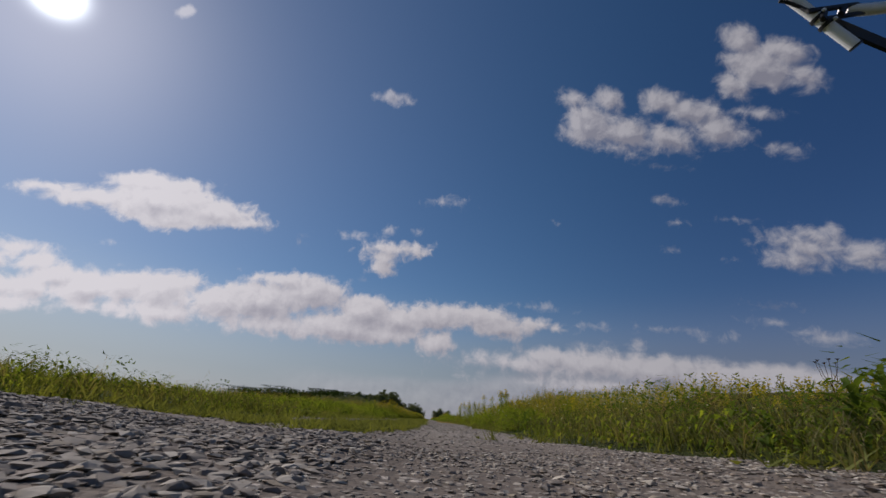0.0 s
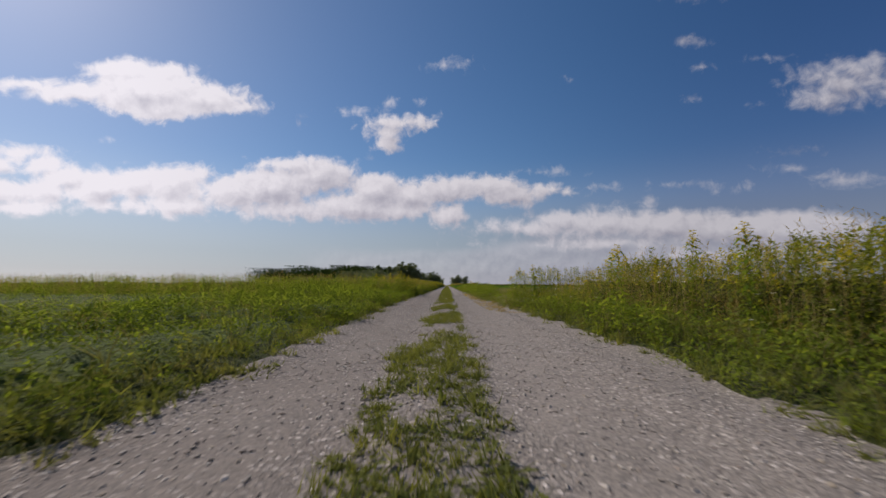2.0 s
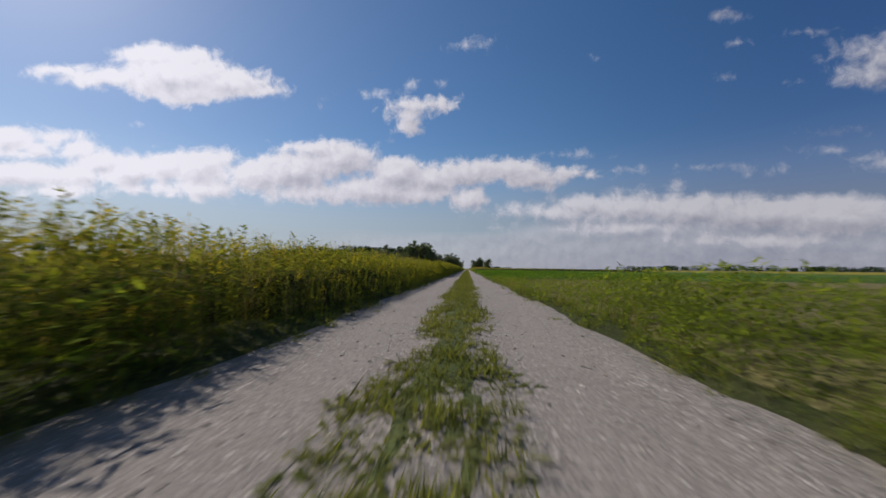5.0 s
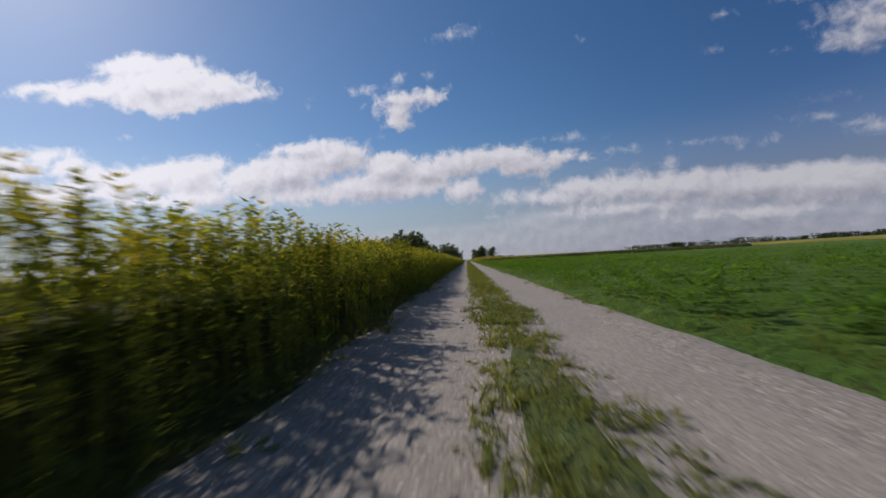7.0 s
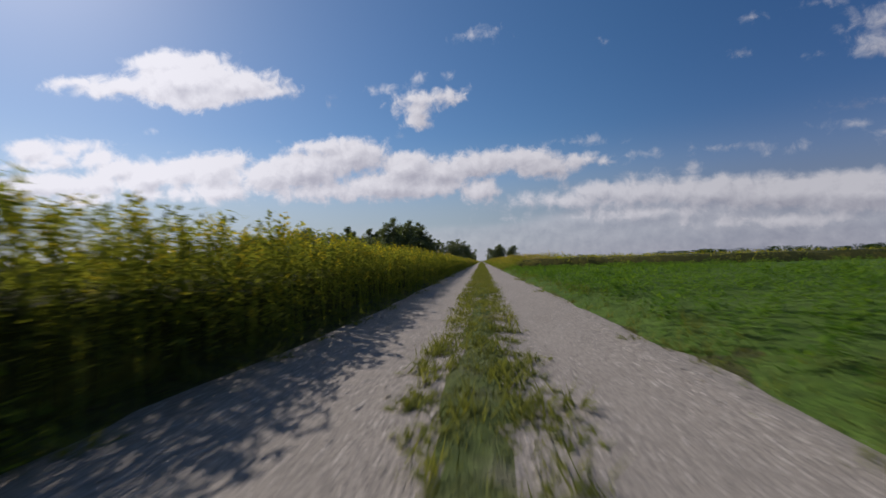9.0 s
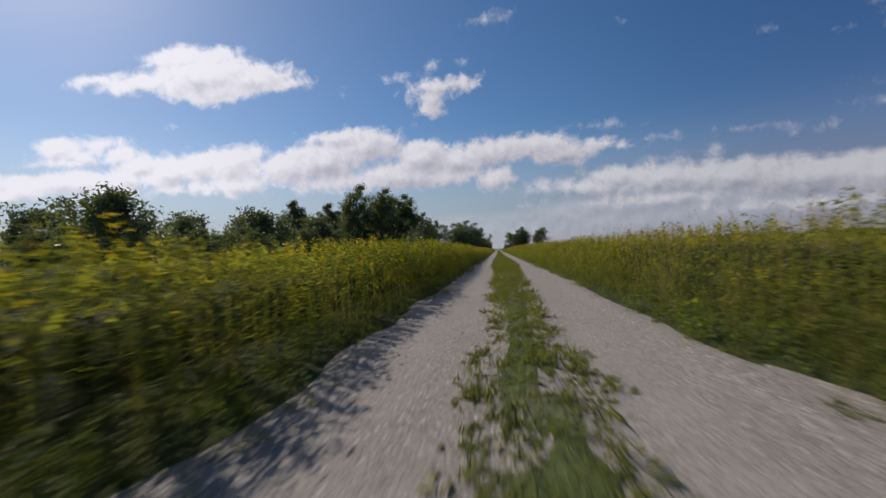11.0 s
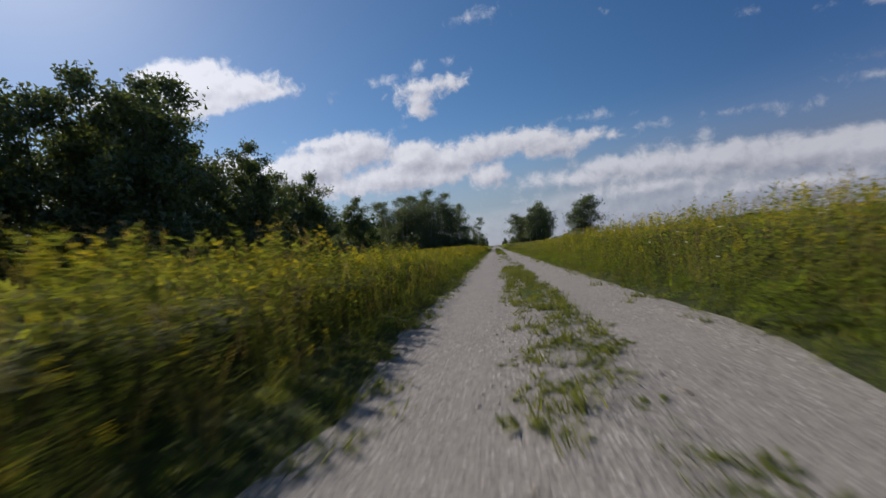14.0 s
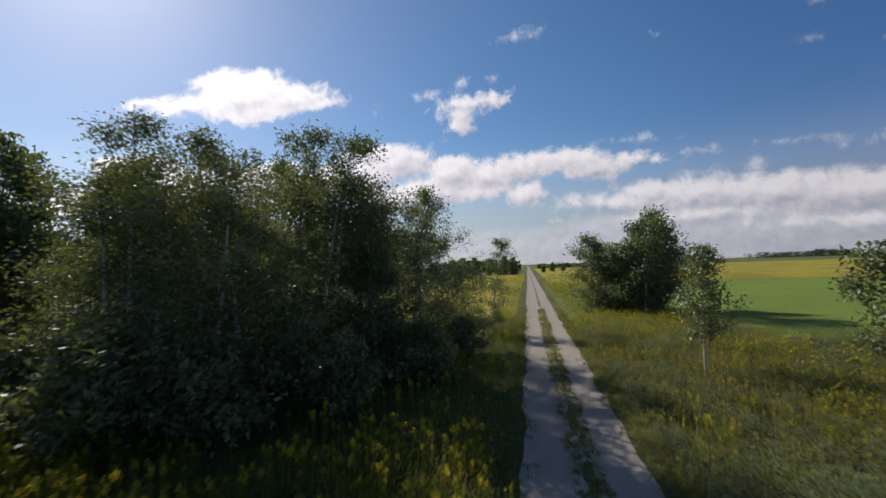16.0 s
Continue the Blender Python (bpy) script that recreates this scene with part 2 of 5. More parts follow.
def leaf_material(name, dark, light, through=0.35, dry=None, patch=0.35, sheen=0.0):
    """Foliage: each leaf its own tone, larger drifts of tone across the field, light that comes through."""
    def paint(g):
        geo = g.add("ShaderNodeNewGeometry")
        pos = geo.outputs["Position"]
        drift = g.noise(pos, patch, 3.0)
        tone = g.math("ADD", g.math("MULTIPLY", geo.outputs["Random Per Island"], 0.75), g.math("SUBTRACT", g.math("MULTIPLY", drift, 1.1), 0.42), clamp=True)
        col = g.mix(tone, (*dark, 1), (*light, 1))
        if dry:
            col = g.mix(g.ramp(g.noise(pos, patch * 2.3, 4.0), 0.55, 0.72), col, (*dry, 1))
        b = g.add("ShaderNodeBsdfDiffuse", {"Color": col})
        back = g.add("ShaderNodeBsdfTranslucent", {"Color": g.mix(1.0, col, (1.75, 1.6, 0.65, 1), "MULTIPLY")})
        m = g.add("ShaderNodeMixShader", {0: through, 1: b.outputs[0], 2: back.outputs[0]})
        if sheen:
            gloss = g.add("ShaderNodeBsdfGlossy", {"Color": (0.9, 0.95, 1.0, 1), "Roughness": 0.42})
            m = g.add("ShaderNodeMixShader", {0: sheen, 1: m.outputs[0], 2: gloss.outputs[0]})
        g.add("ShaderNodeOutputMaterial", {0: m.outputs[0]})
    return material(name, paint)


MAT_GRASS = leaf_material("grass_blades", (0.066, 0.088, 0.022), (0.185, 0.205, 0.055), 0.45, (0.27, 0.235, 0.10))
MAT_LOWGRASS = leaf_material("low_grass", (0.092, 0.116, 0.034), (0.225, 0.235, 0.075), 0.38, (0.195, 0.19, 0.078))
MAT_WEED = leaf_material("weed_leaves", (0.080, 0.128, 0.018), (0.235, 0.285, 0.042), 0.52, (0.20, 0.20, 0.06))
MAT_ROUGH = leaf_material("rough_grass_blades", (0.075, 0.080, 0.032), (0.20, 0.19, 0.080), 0.32, (0.31, 0.255, 0.135), 1.2)
MAT_CROP = leaf_material("crop_leaves", (0.040, 0.105, 0.016), (0.165, 0.27, 0.036), 0.42, None, 0.35)
MAT_ROD = leaf_material("goldenrod_leaves", (0.085, 0.112, 0.022), (0.245, 0.262, 0.054), 0.50)
MAT_FLOWER = leaf_material("goldenrod_flowers", (0.30, 0.260, 0.026), (0.52, 0.435, 0.045), 0.38)
MAT_DOCK = leaf_material("dock_leaves", (0.055, 0.095, 0.018), (0.12, 0.17, 0.036), 0.40, None, 3.0)
MAT_STRAW = leaf_material("dry_stalks", (0.22, 0.160, 0.055), (0.44, 0.345, 0.150), 0.3)
MAT_WHITE = leaf_material("white_petals", (0.6, 0.58, 0.5), (0.8, 0.8, 0.74), 0.3)
MAT_BROWN = leaf_material("brown_seed", (0.045, 0.025, 0.015), (0.12, 0.07, 0.04), 0.1)
MAT_BIRCH = leaf_material("birch_leaves", (0.060, 0.082, 0.038), (0.165, 0.195, 0.090), 0.30, None, 0.5, 0.045)
MAT_DARKLEAF = leaf_material("alder_leaves", (0.060, 0.086, 0.040), (0.165, 0.200, 0.088), 0.30, None, 0.4, 0.035)


def paint_bark(g):
    geo = g.add("ShaderNodeNewGeometry")
    pos = geo.outputs["Position"]
    band = g.add("ShaderNodeVectorMath", {0: pos, 1: (3.0, 3.0, 14.0)}, operation="MULTIPLY").outputs[0]
    n = g.noise(band, 1.0, 5.0, 0.6)
    col = g.mix(g.ramp(n, 0.50, 0.60), (0.52, 0.50, 0.45, 1), (0.05, 0.045, 0.04, 1))
    surface(g, col, 0.8, n, 0.5, 0.02)


def paint_dark_bark(g):
    pos = g.add("ShaderNodeNewGeometry").outputs["Position"]
    band = g.add("ShaderNodeVectorMath", {0: pos, 1: (9.0, 9.0, 2.0)}, operation="MULTIPLY").outputs[0]
    n = g.noise(band, 1.0, 6.0, 0.65)
    surface(g, g.mix(n, (0.04, 0.032, 0.025, 1), (0.16, 0.13, 0.10, 1)), 0.9, n, 0.7, 0.03)


MAT_BARK = material("birch_bark", paint_bark)
MAT_DARKBARK = material("dark_bark", paint_dark_bark)


def paint_gravel(g):
    pos = g.add("ShaderNodeNewGeometry").outputs["Position"]
    push = g.add("ShaderNodeTexNoise", {"Vector": pos, "Scale": 40.0, "Detail": 3.0}).outputs["Color"]
    push = g.add("ShaderNodeVectorMath", {0: push, 1: (0.02, 0.02, 0.0)}, operation="MULTIPLY").outputs[0]
    at = g.add("ShaderNodeVectorMath", {0: pos, 1: push}, operation="ADD").outputs[0]
    cell = g.add("ShaderNodeTexVoronoi", {"Vector": at, "Scale": 48.0})
    small = g.add("ShaderNodeTexVoronoi", {"Vector": at, "Scale": 120.0})
    tone = g.add("ShaderNodeSeparateColor", {0: cell.outputs["Color"]}).outputs[0]
    tone2 = g.add("ShaderNodeSeparateColor", {0: small.outputs["Color"]}).outputs[0]
    broad = g.noise(pos, 0.8, 6.0, 0.65)
    lane = g.add("ShaderNodeVectorMath", {0: pos, 1: (2.6, 0.10, 1.0)}, operation="MULTIPLY").outputs[0]
    track = g.noise(lane, 1.0, 4.0)
    tone = g.math("ADD", g.math("MULTIPLY", tone, 0.6), g.math("MULTIPLY", tone2, 0.4))
    col = g.mix(tone, (0.135, 0.117, 0.097, 1), (0.46, 0.40, 0.33, 1))
    across = g.add("ShaderNodeSeparateXYZ", {0: pos}).outputs[0]
    rut = g.math("ABSOLUTE", g.math("SUBTRACT", g.math("ABSOLUTE", g.math("ADD", across, g.math("MULTIPLY", g.math("SUBTRACT", broad, 0.5), 0.5))), 0.86))
    rut = g.ramp(rut, 0.16, 0.52, 1.0, 0.0)
    fines = g.math("MULTIPLY", g.math("ADD", g.math("MULTIPLY", g.ramp(track, 0.36, 0.66), 0.42), g.math("MULTIPLY", rut, 0.55)), g.ramp(broad, 0.25, 0.6, 0.6, 1.0), clamp=True)
    col = g.mix(fines, col, g.mix(broad, (0.245, 0.211, 0.172, 1), (0.38, 0.33, 0.272, 1)))
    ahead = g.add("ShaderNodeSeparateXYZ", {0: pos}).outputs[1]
    # left side and start: brown earth, plus the stones' self-shade put into the colour
    earth_shade = g.math("MULTIPLY", g.math("MULTIPLY", g.ramp(ahead, 35.0, 80.0, 0.55, 0.0), g.ramp(across, -1.0, 0.6, 1.0, 0.25)), g.ramp(broad, 0.3, 0.65, 0.5, 1.0))
    earth_shade = g.math("MAXIMUM", earth_shade, g.ramp(ahead, 2.0, 6.0, 0.75, 0.0))
    col = g.mix(earth_shade, col, (0.13, 0.10, 0.077, 1))
    col = g.mix(g.math("MULTIPLY", g.ramp(cell.outputs["Distance"], 0.40, 0.80), 0.5), col, (0.11, 0.098, 0.085, 1))
    pebble = g.add("ShaderNodeTexVoronoi", {"Vector": at, "Scale": 30.0, "Randomness": 1.0})
    kind = g.add("ShaderNodeSeparateColor", {0: pebble.outputs["Color"]})
    on = g.math("MULTIPLY", g.ramp(pebble.outputs["Distance"], 0.30, 0.42, 1.0, 0.0), g.math("MULTIPLY", g.ramp(kind.outputs[0], 0.48, 0.52), g.math("SUBTRACT", 1.0, g.math("MULTIPLY", fines, 0.55))))
    col = g.mix(on, col, g.mix(kind.outputs[1], (0.14, 0.122, 0.105, 1), (0.66, 0.58, 0.49, 1)))
    h = g.math("ADD", g.math("MULTIPLY", cell.outputs["Distance"], -0.6), g.math("MULTIPLY", small.outputs["Distance"], -0.3))
    h = g.math("ADD", h, g.math("MULTIPLY_ADD", tone, 0.25, g.math("MULTIPLY", on, 0.5)))
    surface(g, col, 0.92, g.math("MULTIPLY", h, g.math("SUBTRACT", 1.0, g.math("MULTIPLY", fines, 0.6))), 0.6, 0.016, spec=0.15)


def paint_stone(g):
    info = g.add("ShaderNodeObjectInfo")
    geo = g.add("ShaderNodeNewGeometry")
    r = g.math("FRACT", g.math("ADD", info.outputs["Random"], geo.outputs["Random Per Island"]))
    n = g.noise(geo.outputs["Position"], 60.0, 5.0, 0.6)
    col = g.mix(g.math("POWER", r, 1.35), (0.24, 0.207, 0.172, 1), (0.64, 0.57, 0.46, 1))
    q = g.math("FRACT", g.math("MULTIPLY", r, 7.31))
    col = g.mix(g.ramp(q, 0.60, 0.80, 0.0, 0.6), col, (0.27, 0.20, 0.15, 1))
    col = g.mix(g.ramp(q, 0.88, 0.94, 0.0, 0.6), col, (0.40, 0.33, 0.22, 1))
    col = g.mix(g.math("MULTIPLY", n, 0.35), col, (0.16, 0.14, 0.115, 1))
    place = g.add("ShaderNodeSeparateXYZ", {0: geo.outputs["Position"]})
    # browner near the start, with backlit shade mixed into the stones' colour
    earth_shade = g.math("MULTIPLY", g.ramp(place.outputs[1], 6.0, 16.0, 0.8, 0.0), g.ramp(place.outputs[0], -0.6, 0.8, 1.0, 0.25))
    col = g.mix(g.math("MULTIPLY", earth_shade, g.math("FRACT", g.math("MULTIPLY", r, 3.7))), col, (0.10, 0.082, 0.066, 1))
    surface(g, col, 0.85, n, 0.5, 0.004, spec=0.2)


def paint_soil(g):
    pos = g.add("ShaderNodeNewGeometry").outputs["Position"]
    a, b = g.noise(pos, 0.06, 5.0), g.noise(pos, 1.7, 6.0, 0.65)
    c = g.noise(pos, 14.0, 5.0, 0.7)
    col = g.mix(g.ramp(a, 0.35, 0.65), (0.075, 0.100, 0.026, 1), (0.14, 0.145, 0.050, 1))
    col = g.mix(g.ramp(b, 0.4, 0.7), col, (0.05, 0.075, 0.018, 1))
    d = g.noise(pos, 45.0, 4.0, 0.7)
    col = g.mix(g.ramp(c, 0.48, 0.66), col, (0.060, 0.055, 0.026, 1))
    col = g.mix(g.math("MULTIPLY", g.ramp(d, 0.52, 0.66), 0.8), col, (0.24, 0.20, 0.09, 1))
    surface(g, col, 0.95, g.math("ADD", c, d), 1.0, 0.08, spec=0.1)


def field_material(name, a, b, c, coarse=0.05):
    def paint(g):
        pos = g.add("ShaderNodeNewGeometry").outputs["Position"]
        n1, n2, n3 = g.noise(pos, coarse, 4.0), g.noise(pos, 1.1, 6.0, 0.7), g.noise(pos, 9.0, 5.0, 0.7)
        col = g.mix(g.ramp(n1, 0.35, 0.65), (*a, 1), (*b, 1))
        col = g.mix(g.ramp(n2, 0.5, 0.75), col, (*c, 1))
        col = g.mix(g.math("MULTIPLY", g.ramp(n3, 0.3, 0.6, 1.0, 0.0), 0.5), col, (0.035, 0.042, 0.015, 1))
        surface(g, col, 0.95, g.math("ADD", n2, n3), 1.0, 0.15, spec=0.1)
    return material(name, paint)


MAT_GRAVEL = material("gravel", paint_gravel)
MAT_STONE = material("stone", paint_stone)
MAT_SOIL = material("meadow_soil", paint_soil)
MAT_CLOVER = field_material("clover", (0.070, 0.135, 0.020), (0.11, 0.18, 0.030), (0.17, 0.25, 0.050), 0.12)
MAT_CROPSHEET = field_material("crop_field", (0.15, 0.23, 0.036), (0.18, 0.25, 0.045), (0.23, 0.29, 0.06))
MAT_MOWN = field_material("mown_grass", (0.21, 0.19, 0.070), (0.29, 0.24, 0.105), (0.36, 0.30, 0.15))
# dark because the shade deep in the goldenrod is put into this colour
MAT_CANOPY_SHADE = field_material("goldenrod_canopy_shade", (0.045, 0.052, 0.014), (0.095, 0.090, 0.022), (0.22, 0.185, 0.030), 0.08)
# litter colour, darkened to hold the shade in gaps between the plants
MAT_TALLMEADOW_SHADE = field_material("tall_meadow_shade", (0.046, 0.048, 0.017), (0.070, 0.068, 0.022), (0.11, 0.095, 0.035), 0.12)
MAT_YELLOW = field_material("yellow_field", (0.25, 0.22, 0.035), (0.36, 0.30, 0.040), (0.18, 0.18, 0.040), 0.05)
MAT_MEADOW = field_material("low_meadow", (0.095, 0.13, 0.028), (0.14, 0.165, 0.040), (0.19, 0.19, 0.065))
MAT_TURF = field_material("turf", (0.10, 0.135, 0.040), (0.16, 0.18, 0.060), (0.27, 0.24, 0.17), 0.4)
MAT_FARWOOD = leaf_material("far_wood", (0.016, 0.032, 0.012), (0.05, 0.08, 0.026), 0.2, None, 0.02)

# ---- mesh helpers ----
RNG = np.random.default_rng(7)


def tri_mesh(name, verts, tris, mats, mat_index=None, smooth=False):
    me = bpy.data.meshes.new(name)
    verts = np.asarray(verts, np.float32)
    tris = np.asarray(tris, np.int32)
    me.vertices.add(len(verts))
    me.vertices.foreach_set("co", verts.ravel())
    me.loops.add(tris.size)
    me.loops.foreach_set("vertex_index", tris.ravel())
    me.polygons.add(len(tris))
    me.polygons.foreach_set("loop_start", np.arange(0, tris.size, 3, dtype=np.int32))
    me.polygons.foreach_set("loop_total", np.full(len(tris), 3, np.int32))
    for m in mats:
        me.materials.append(m)
    if mat_index is not None:
        me.polygons.foreach_set("material_index", np.asarray(mat_index, np.int32))
    me.polygons.foreach_set("use_smooth", np.full(len(tris), smooth, bool))
    me.update(calc_edges=True)
    return me


def grid_mesh(name, xs, ys, height, mat):
    """A sheet over a grid of xs by ys with height(X, Y)."""
    X, Y = np.meshgrid(xs, ys)
    V = np.stack([X, Y, height(X, Y)], -1).reshape(-1, 3)
    nx, ny = len(xs), len(ys)
    i = (np.arange(ny - 1)[:, None] * nx + np.arange(nx - 1)[None]).ravel()
    T = np.concatenate([np.stack([i, i + 1, i + nx + 1], -1), np.stack([i, i + nx + 1, i + nx], -1)])
    return tri_mesh(name, V, T, [mat], smooth=True)


def wobble(X, Y, scale, seed=0.0):
    """Cheap smooth noise between -1 and 1."""
    a = np.sin(X * scale * 1.3 + 1.7 * np.sin(Y * scale * 0.9 + seed) + seed)
    b = np.sin(Y * scale * 1.1 + 2.1 * np.sin(X * scale * 0.7 - seed) + 2 * seed)
    c = np.sin((X + Y) * scale * 2.3 + 1.3 * seed) * np.sin((X - Y) * scale * 1.9 - seed)
    return (a + b + c) / 3


class Sprig:
    """A small plant as plain arrays: points, triangles and a material for each triangle."""

    def __init__(self):
        self.v, self.t, self.m = [], [], []

    def strip(self, pts, widths, side, mat):
        """A ribbon along pts; the last point may be a tip."""
        base = len(self.v)
        n = len(pts)
        for p, w in zip(pts, widths):
            p = np.asarray(p, float)
            self.v += [p - side * w, p + side * w]
        for i in range(n - 1):
            a = base + 2 * i
            if widths[i + 1] > 0:
                self.t += [(a, a + 1, a + 3), (a, a + 3, a + 2)]
                self.m += [mat, mat]
            else:
                self.t.append((a, a + 1, a + 3))
                self.m.append(mat)
        return self

    def leaf(self, root, out, length, width, droop, mat, rise=0.3):
        """A leaf folded along its middle."""
        root, out = np.asarray(root, float), np.asarray(out, float)
        side = np.array([-out[1], out[0], 0.0])
        mid = root + out * length * 0.5 + np.array([0, 0, rise * length * 0.5])
        tip = root + out * length + np.array([0, 0, (rise - droop) * length])
        b = len(self.v)
        self.v += [root, mid - side * width + np.array([0, 0, 0.15 * width]), mid + side * width + np.array([0, 0, 0.15 * width]), tip]
        self.t += [(b, b + 1, b + 2), (b + 1, b + 3, b + 2)]
        self.m += [mat, mat]
        return self

    def bit(self, at, out, length, width, mat, rise=0.5):
        """A single small three-cornered face: a floret or a far leaf."""
        at, out = np.asarray(at, float), np.asarray(out, float)
        side = np.array([-out[1], out[0], 0.0]) * width
        b = len(self.v)
        self.v += [at - side, at + side, at + out * length + np.array([0, 0, rise * length])]
        self.t.append((b, b + 1, b + 2))
        self.m.append(mat)
        return self

    def arrays(self):
        return np.array(self.v, float), np.array(self.t, int), np.array(self.m, int)


def ring(k):
    return np.array([math.cos(k), math.sin(k), 0.0])


def sprig_grass(r, blades=9, spread=0.10, bend=0.45):
    s = Sprig()
    for _ in range(blades):
        d = ring(r.uniform(0, 6.28))
        root = d * r.uniform(0, spread)
        h, k = r.uniform(0.55, 1.0), r.uniform(0.2, 1.0) * bend
        w = r.uniform(0.007, 0.014)
        side = ring(r.uniform(0, 6.28))
        s.strip([root, root + d * k * 0.25 * h + np.array([0, 0, 0.55 * h]), root + d * k * h + np.array([0, 0, h * (1 - 0.35 * k)])], [w, w * 0.8, 0], side, 0)
    return s.arrays()


def sprig_tussock(r, blades=9):
    """Long grass blades that arch over and lie across one another."""
    s = Sprig()
    for _ in range(blades):
        d = ring(r.uniform(0, 6.28))
        root = ring(r.uniform(0, 6.28)) * r.uniform(0, 0.25)
        h, k = r.uniform(0.35, 1.0), r.uniform(0.35, 1.1)
        w = r.uniform(0.008, 0.016)
        up = np.array([0, 0, 1.0])
        s.strip([root, root + d * k * 0.22 + up * 0.55 * h, root + d * k * 0.62 + up * h * 0.88, root + d * k * 1.05 + up * h * r.uniform(0.45, 0.85)], [w, w, w * 0.7, 0], ring(r.uniform(0, 6.28)), 0)
    return s.arrays()


def sprig_turf(r, blades=15):
    """A low mat of short grass, a unit wide and a unit high."""
    s = Sprig()
    for _ in range(blades):
        d = ring(r.uniform(0, 6.28))
        root = ring(r.uniform(0, 6.28)) * r.uniform(0, 0.5)
        k, h = r.uniform(0.1, 0.5), r.uniform(0.5, 1.0)
        s.strip([root, root + d * k + np.array([0, 0, h])], [r.uniform(0.018, 0.034), 0], ring(r.uniform(0, 3.14)), 0)
        if r.uniform() < 0.2:
            s.leaf(root, d, r.uniform(0.2, 0.4), 0.07, 0.3, 0, rise=0.8)
    return s.arrays()


def sprig_goldenrod(r, leaves=24, arms=8, flower=True, big=1.0):
    """A goldenrod: a leaning stem, narrow leaves all the way up and a pyramid of arching flower arms."""
    s = Sprig()
    lean = ring(r.uniform(0, 6.28)) * r.uniform(0.02, 0.16)
    at = lambda k: np.array([lean[0] * k * k, lean[1] * k * k, k])
    side = ring(r.uniform(0, 3.14))
    s.strip([at(0), at(0.5), at(0.92)], [0.0045, 0.0035, 0.002], side, 0)
    for i in range(leaves):
        k = 0.22 + 0.66 * ((i + r.uniform(0, 1)) / leaves) ** 0.85
        d = ring(i * 2.4 + r.uniform(-0.5, 0.5))
        s.bit(at(k), d, big * r.uniform(0.065, 0.115) * (1.2 - 0.5 * k), big * r.uniform(0.009, 0.014), 0, rise=r.uniform(-0.6, 0.5))
    for i in range(arms):
        k = 0.80 + 0.18 * (i + r.uniform(0, 1)) / max(1, arms)
        d = ring(i * 2.4 + r.uniform(-0.4, 0.4))
        reach = r.uniform(0.05, 0.085) * (1.35 - (k - 0.80) * 5.6)
        for q in range(3):
            f = (q + 0.4) / 3
            p = at(k) + d * reach * f + np.array([0, 0, reach * (0.75 * f - 0.55 * f * f)])
            s.bit(p, ring(i * 2.4 + r.uniform(-1.2, 1.2)), big * r.uniform(0.026, 0.042), big * r.uniform(0.012, 0.019), 1 if flower else 0, rise=r.uniform(0.1, 0.9))
    return s.arrays()


def sprig_straw(r, stalks=5):
    s = Sprig()
    for _ in range(stalks):
        d = ring(r.uniform(0, 6.28))
        root = d * r.uniform(0, 0.08)
        h, k = r.uniform(0.7, 1.0), r.uniform(0.05, 0.35)
        side = ring(r.uniform(0, 3.14))
        top = root + d * k * h + np.array([0, 0, h])
        s.strip([root, root + d * k * 0.4 * h + np.array([0, 0, 0.6 * h]), top], [0.0026, 0.002, 0.0015], side, 0)
        for q in range(3):
            s.bit(top - np.array([0, 0, 0.05 * q]), ring(r.uniform(0, 6.28)), r.uniform(0.05, 0.09), 0.006, 0, rise=r.uniform(0.2, 1.0))
        s.bit(root + np.array([0, 0, 0.25 * h]), d, 0.3, 0.005, 0, rise=0.8)
    return s.arrays()


def sprig_weed(r, leaves=14, size=0.20):
    """A low leafy herb, unit height."""
    s = Sprig()
    for i in range(leaves):
        k = r.uniform(0.1, 1.0)
        d = ring(i * 2.4 + r.uniform(-0.4, 0.4))
        s.leaf(np.array([0, 0, k * 0.75]) + d * r.uniform(0, 0.25), d, size * r.uniform(0.7, 1.3), size * r.uniform(0.16, 0.30), r.uniform(0.2, 1.0), 0, rise=r.uniform(0.0, 0.6))
    return s.arrays()


def sprig_clump(r, bits=20, flower=0.5):
    """A far plant clump, a metre across: small leaf faces with gaps, yellow towards the top."""
    s = Sprig()
    for i in range(bits):
        k = r.uniform(0.1, 1.0) ** 0.8
        root = ring(r.uniform(0, 6.28)) * r.uniform(0, 0.5)
        yellow = 1 if (k > 0.70 and r.uniform() < flower) else 0
        z = 0.65 if yellow else 1.0
        s.bit(root + np.array([0, 0, k * 0.85]), ring(r.uniform(0, 6.28)), r.uniform(0.12, 0.22) * z, r.uniform(0.032, 0.06) * z, yellow, rise=r.uniform(-0.3, 1.2))
    return s.arrays()


def sprig_bush(r, bits=42, flower=0.4, low=0.28, big=1.0):
    """A leafy tangle of narrow leaves without a stem of its own, yellow in its tops; a unit high."""
    s = Sprig()
    for i in range(bits):
        k = low + (1 - low) * r.uniform(0, 1) ** 0.7
        root = ring(r.uniform(0, 6.28)) * 0.42 * r.uniform(0, 1) ** 0.5 * (1.15 - 0.55 * k)
        yellow = 1 if (k > 0.76 and r.uniform() < flower) else 0
        if yellow:
            s.bit(root + np.array([0, 0, k * 0.95]), ring(r.uniform(0, 6.28)), r.uniform(0.035, 0.065), r.uniform(0.009, 0.016), 1, rise=r.uniform(0.0, 1.5))
        else:
            s.bit(root + np.array([0, 0, k * 0.95]), ring(r.uniform(0, 6.28)), big * r.uniform(0.08, 0.14), big * r.uniform(0.014, 0.026), 0, rise=r.uniform(-0.5, 0.6))
    return s.arrays()


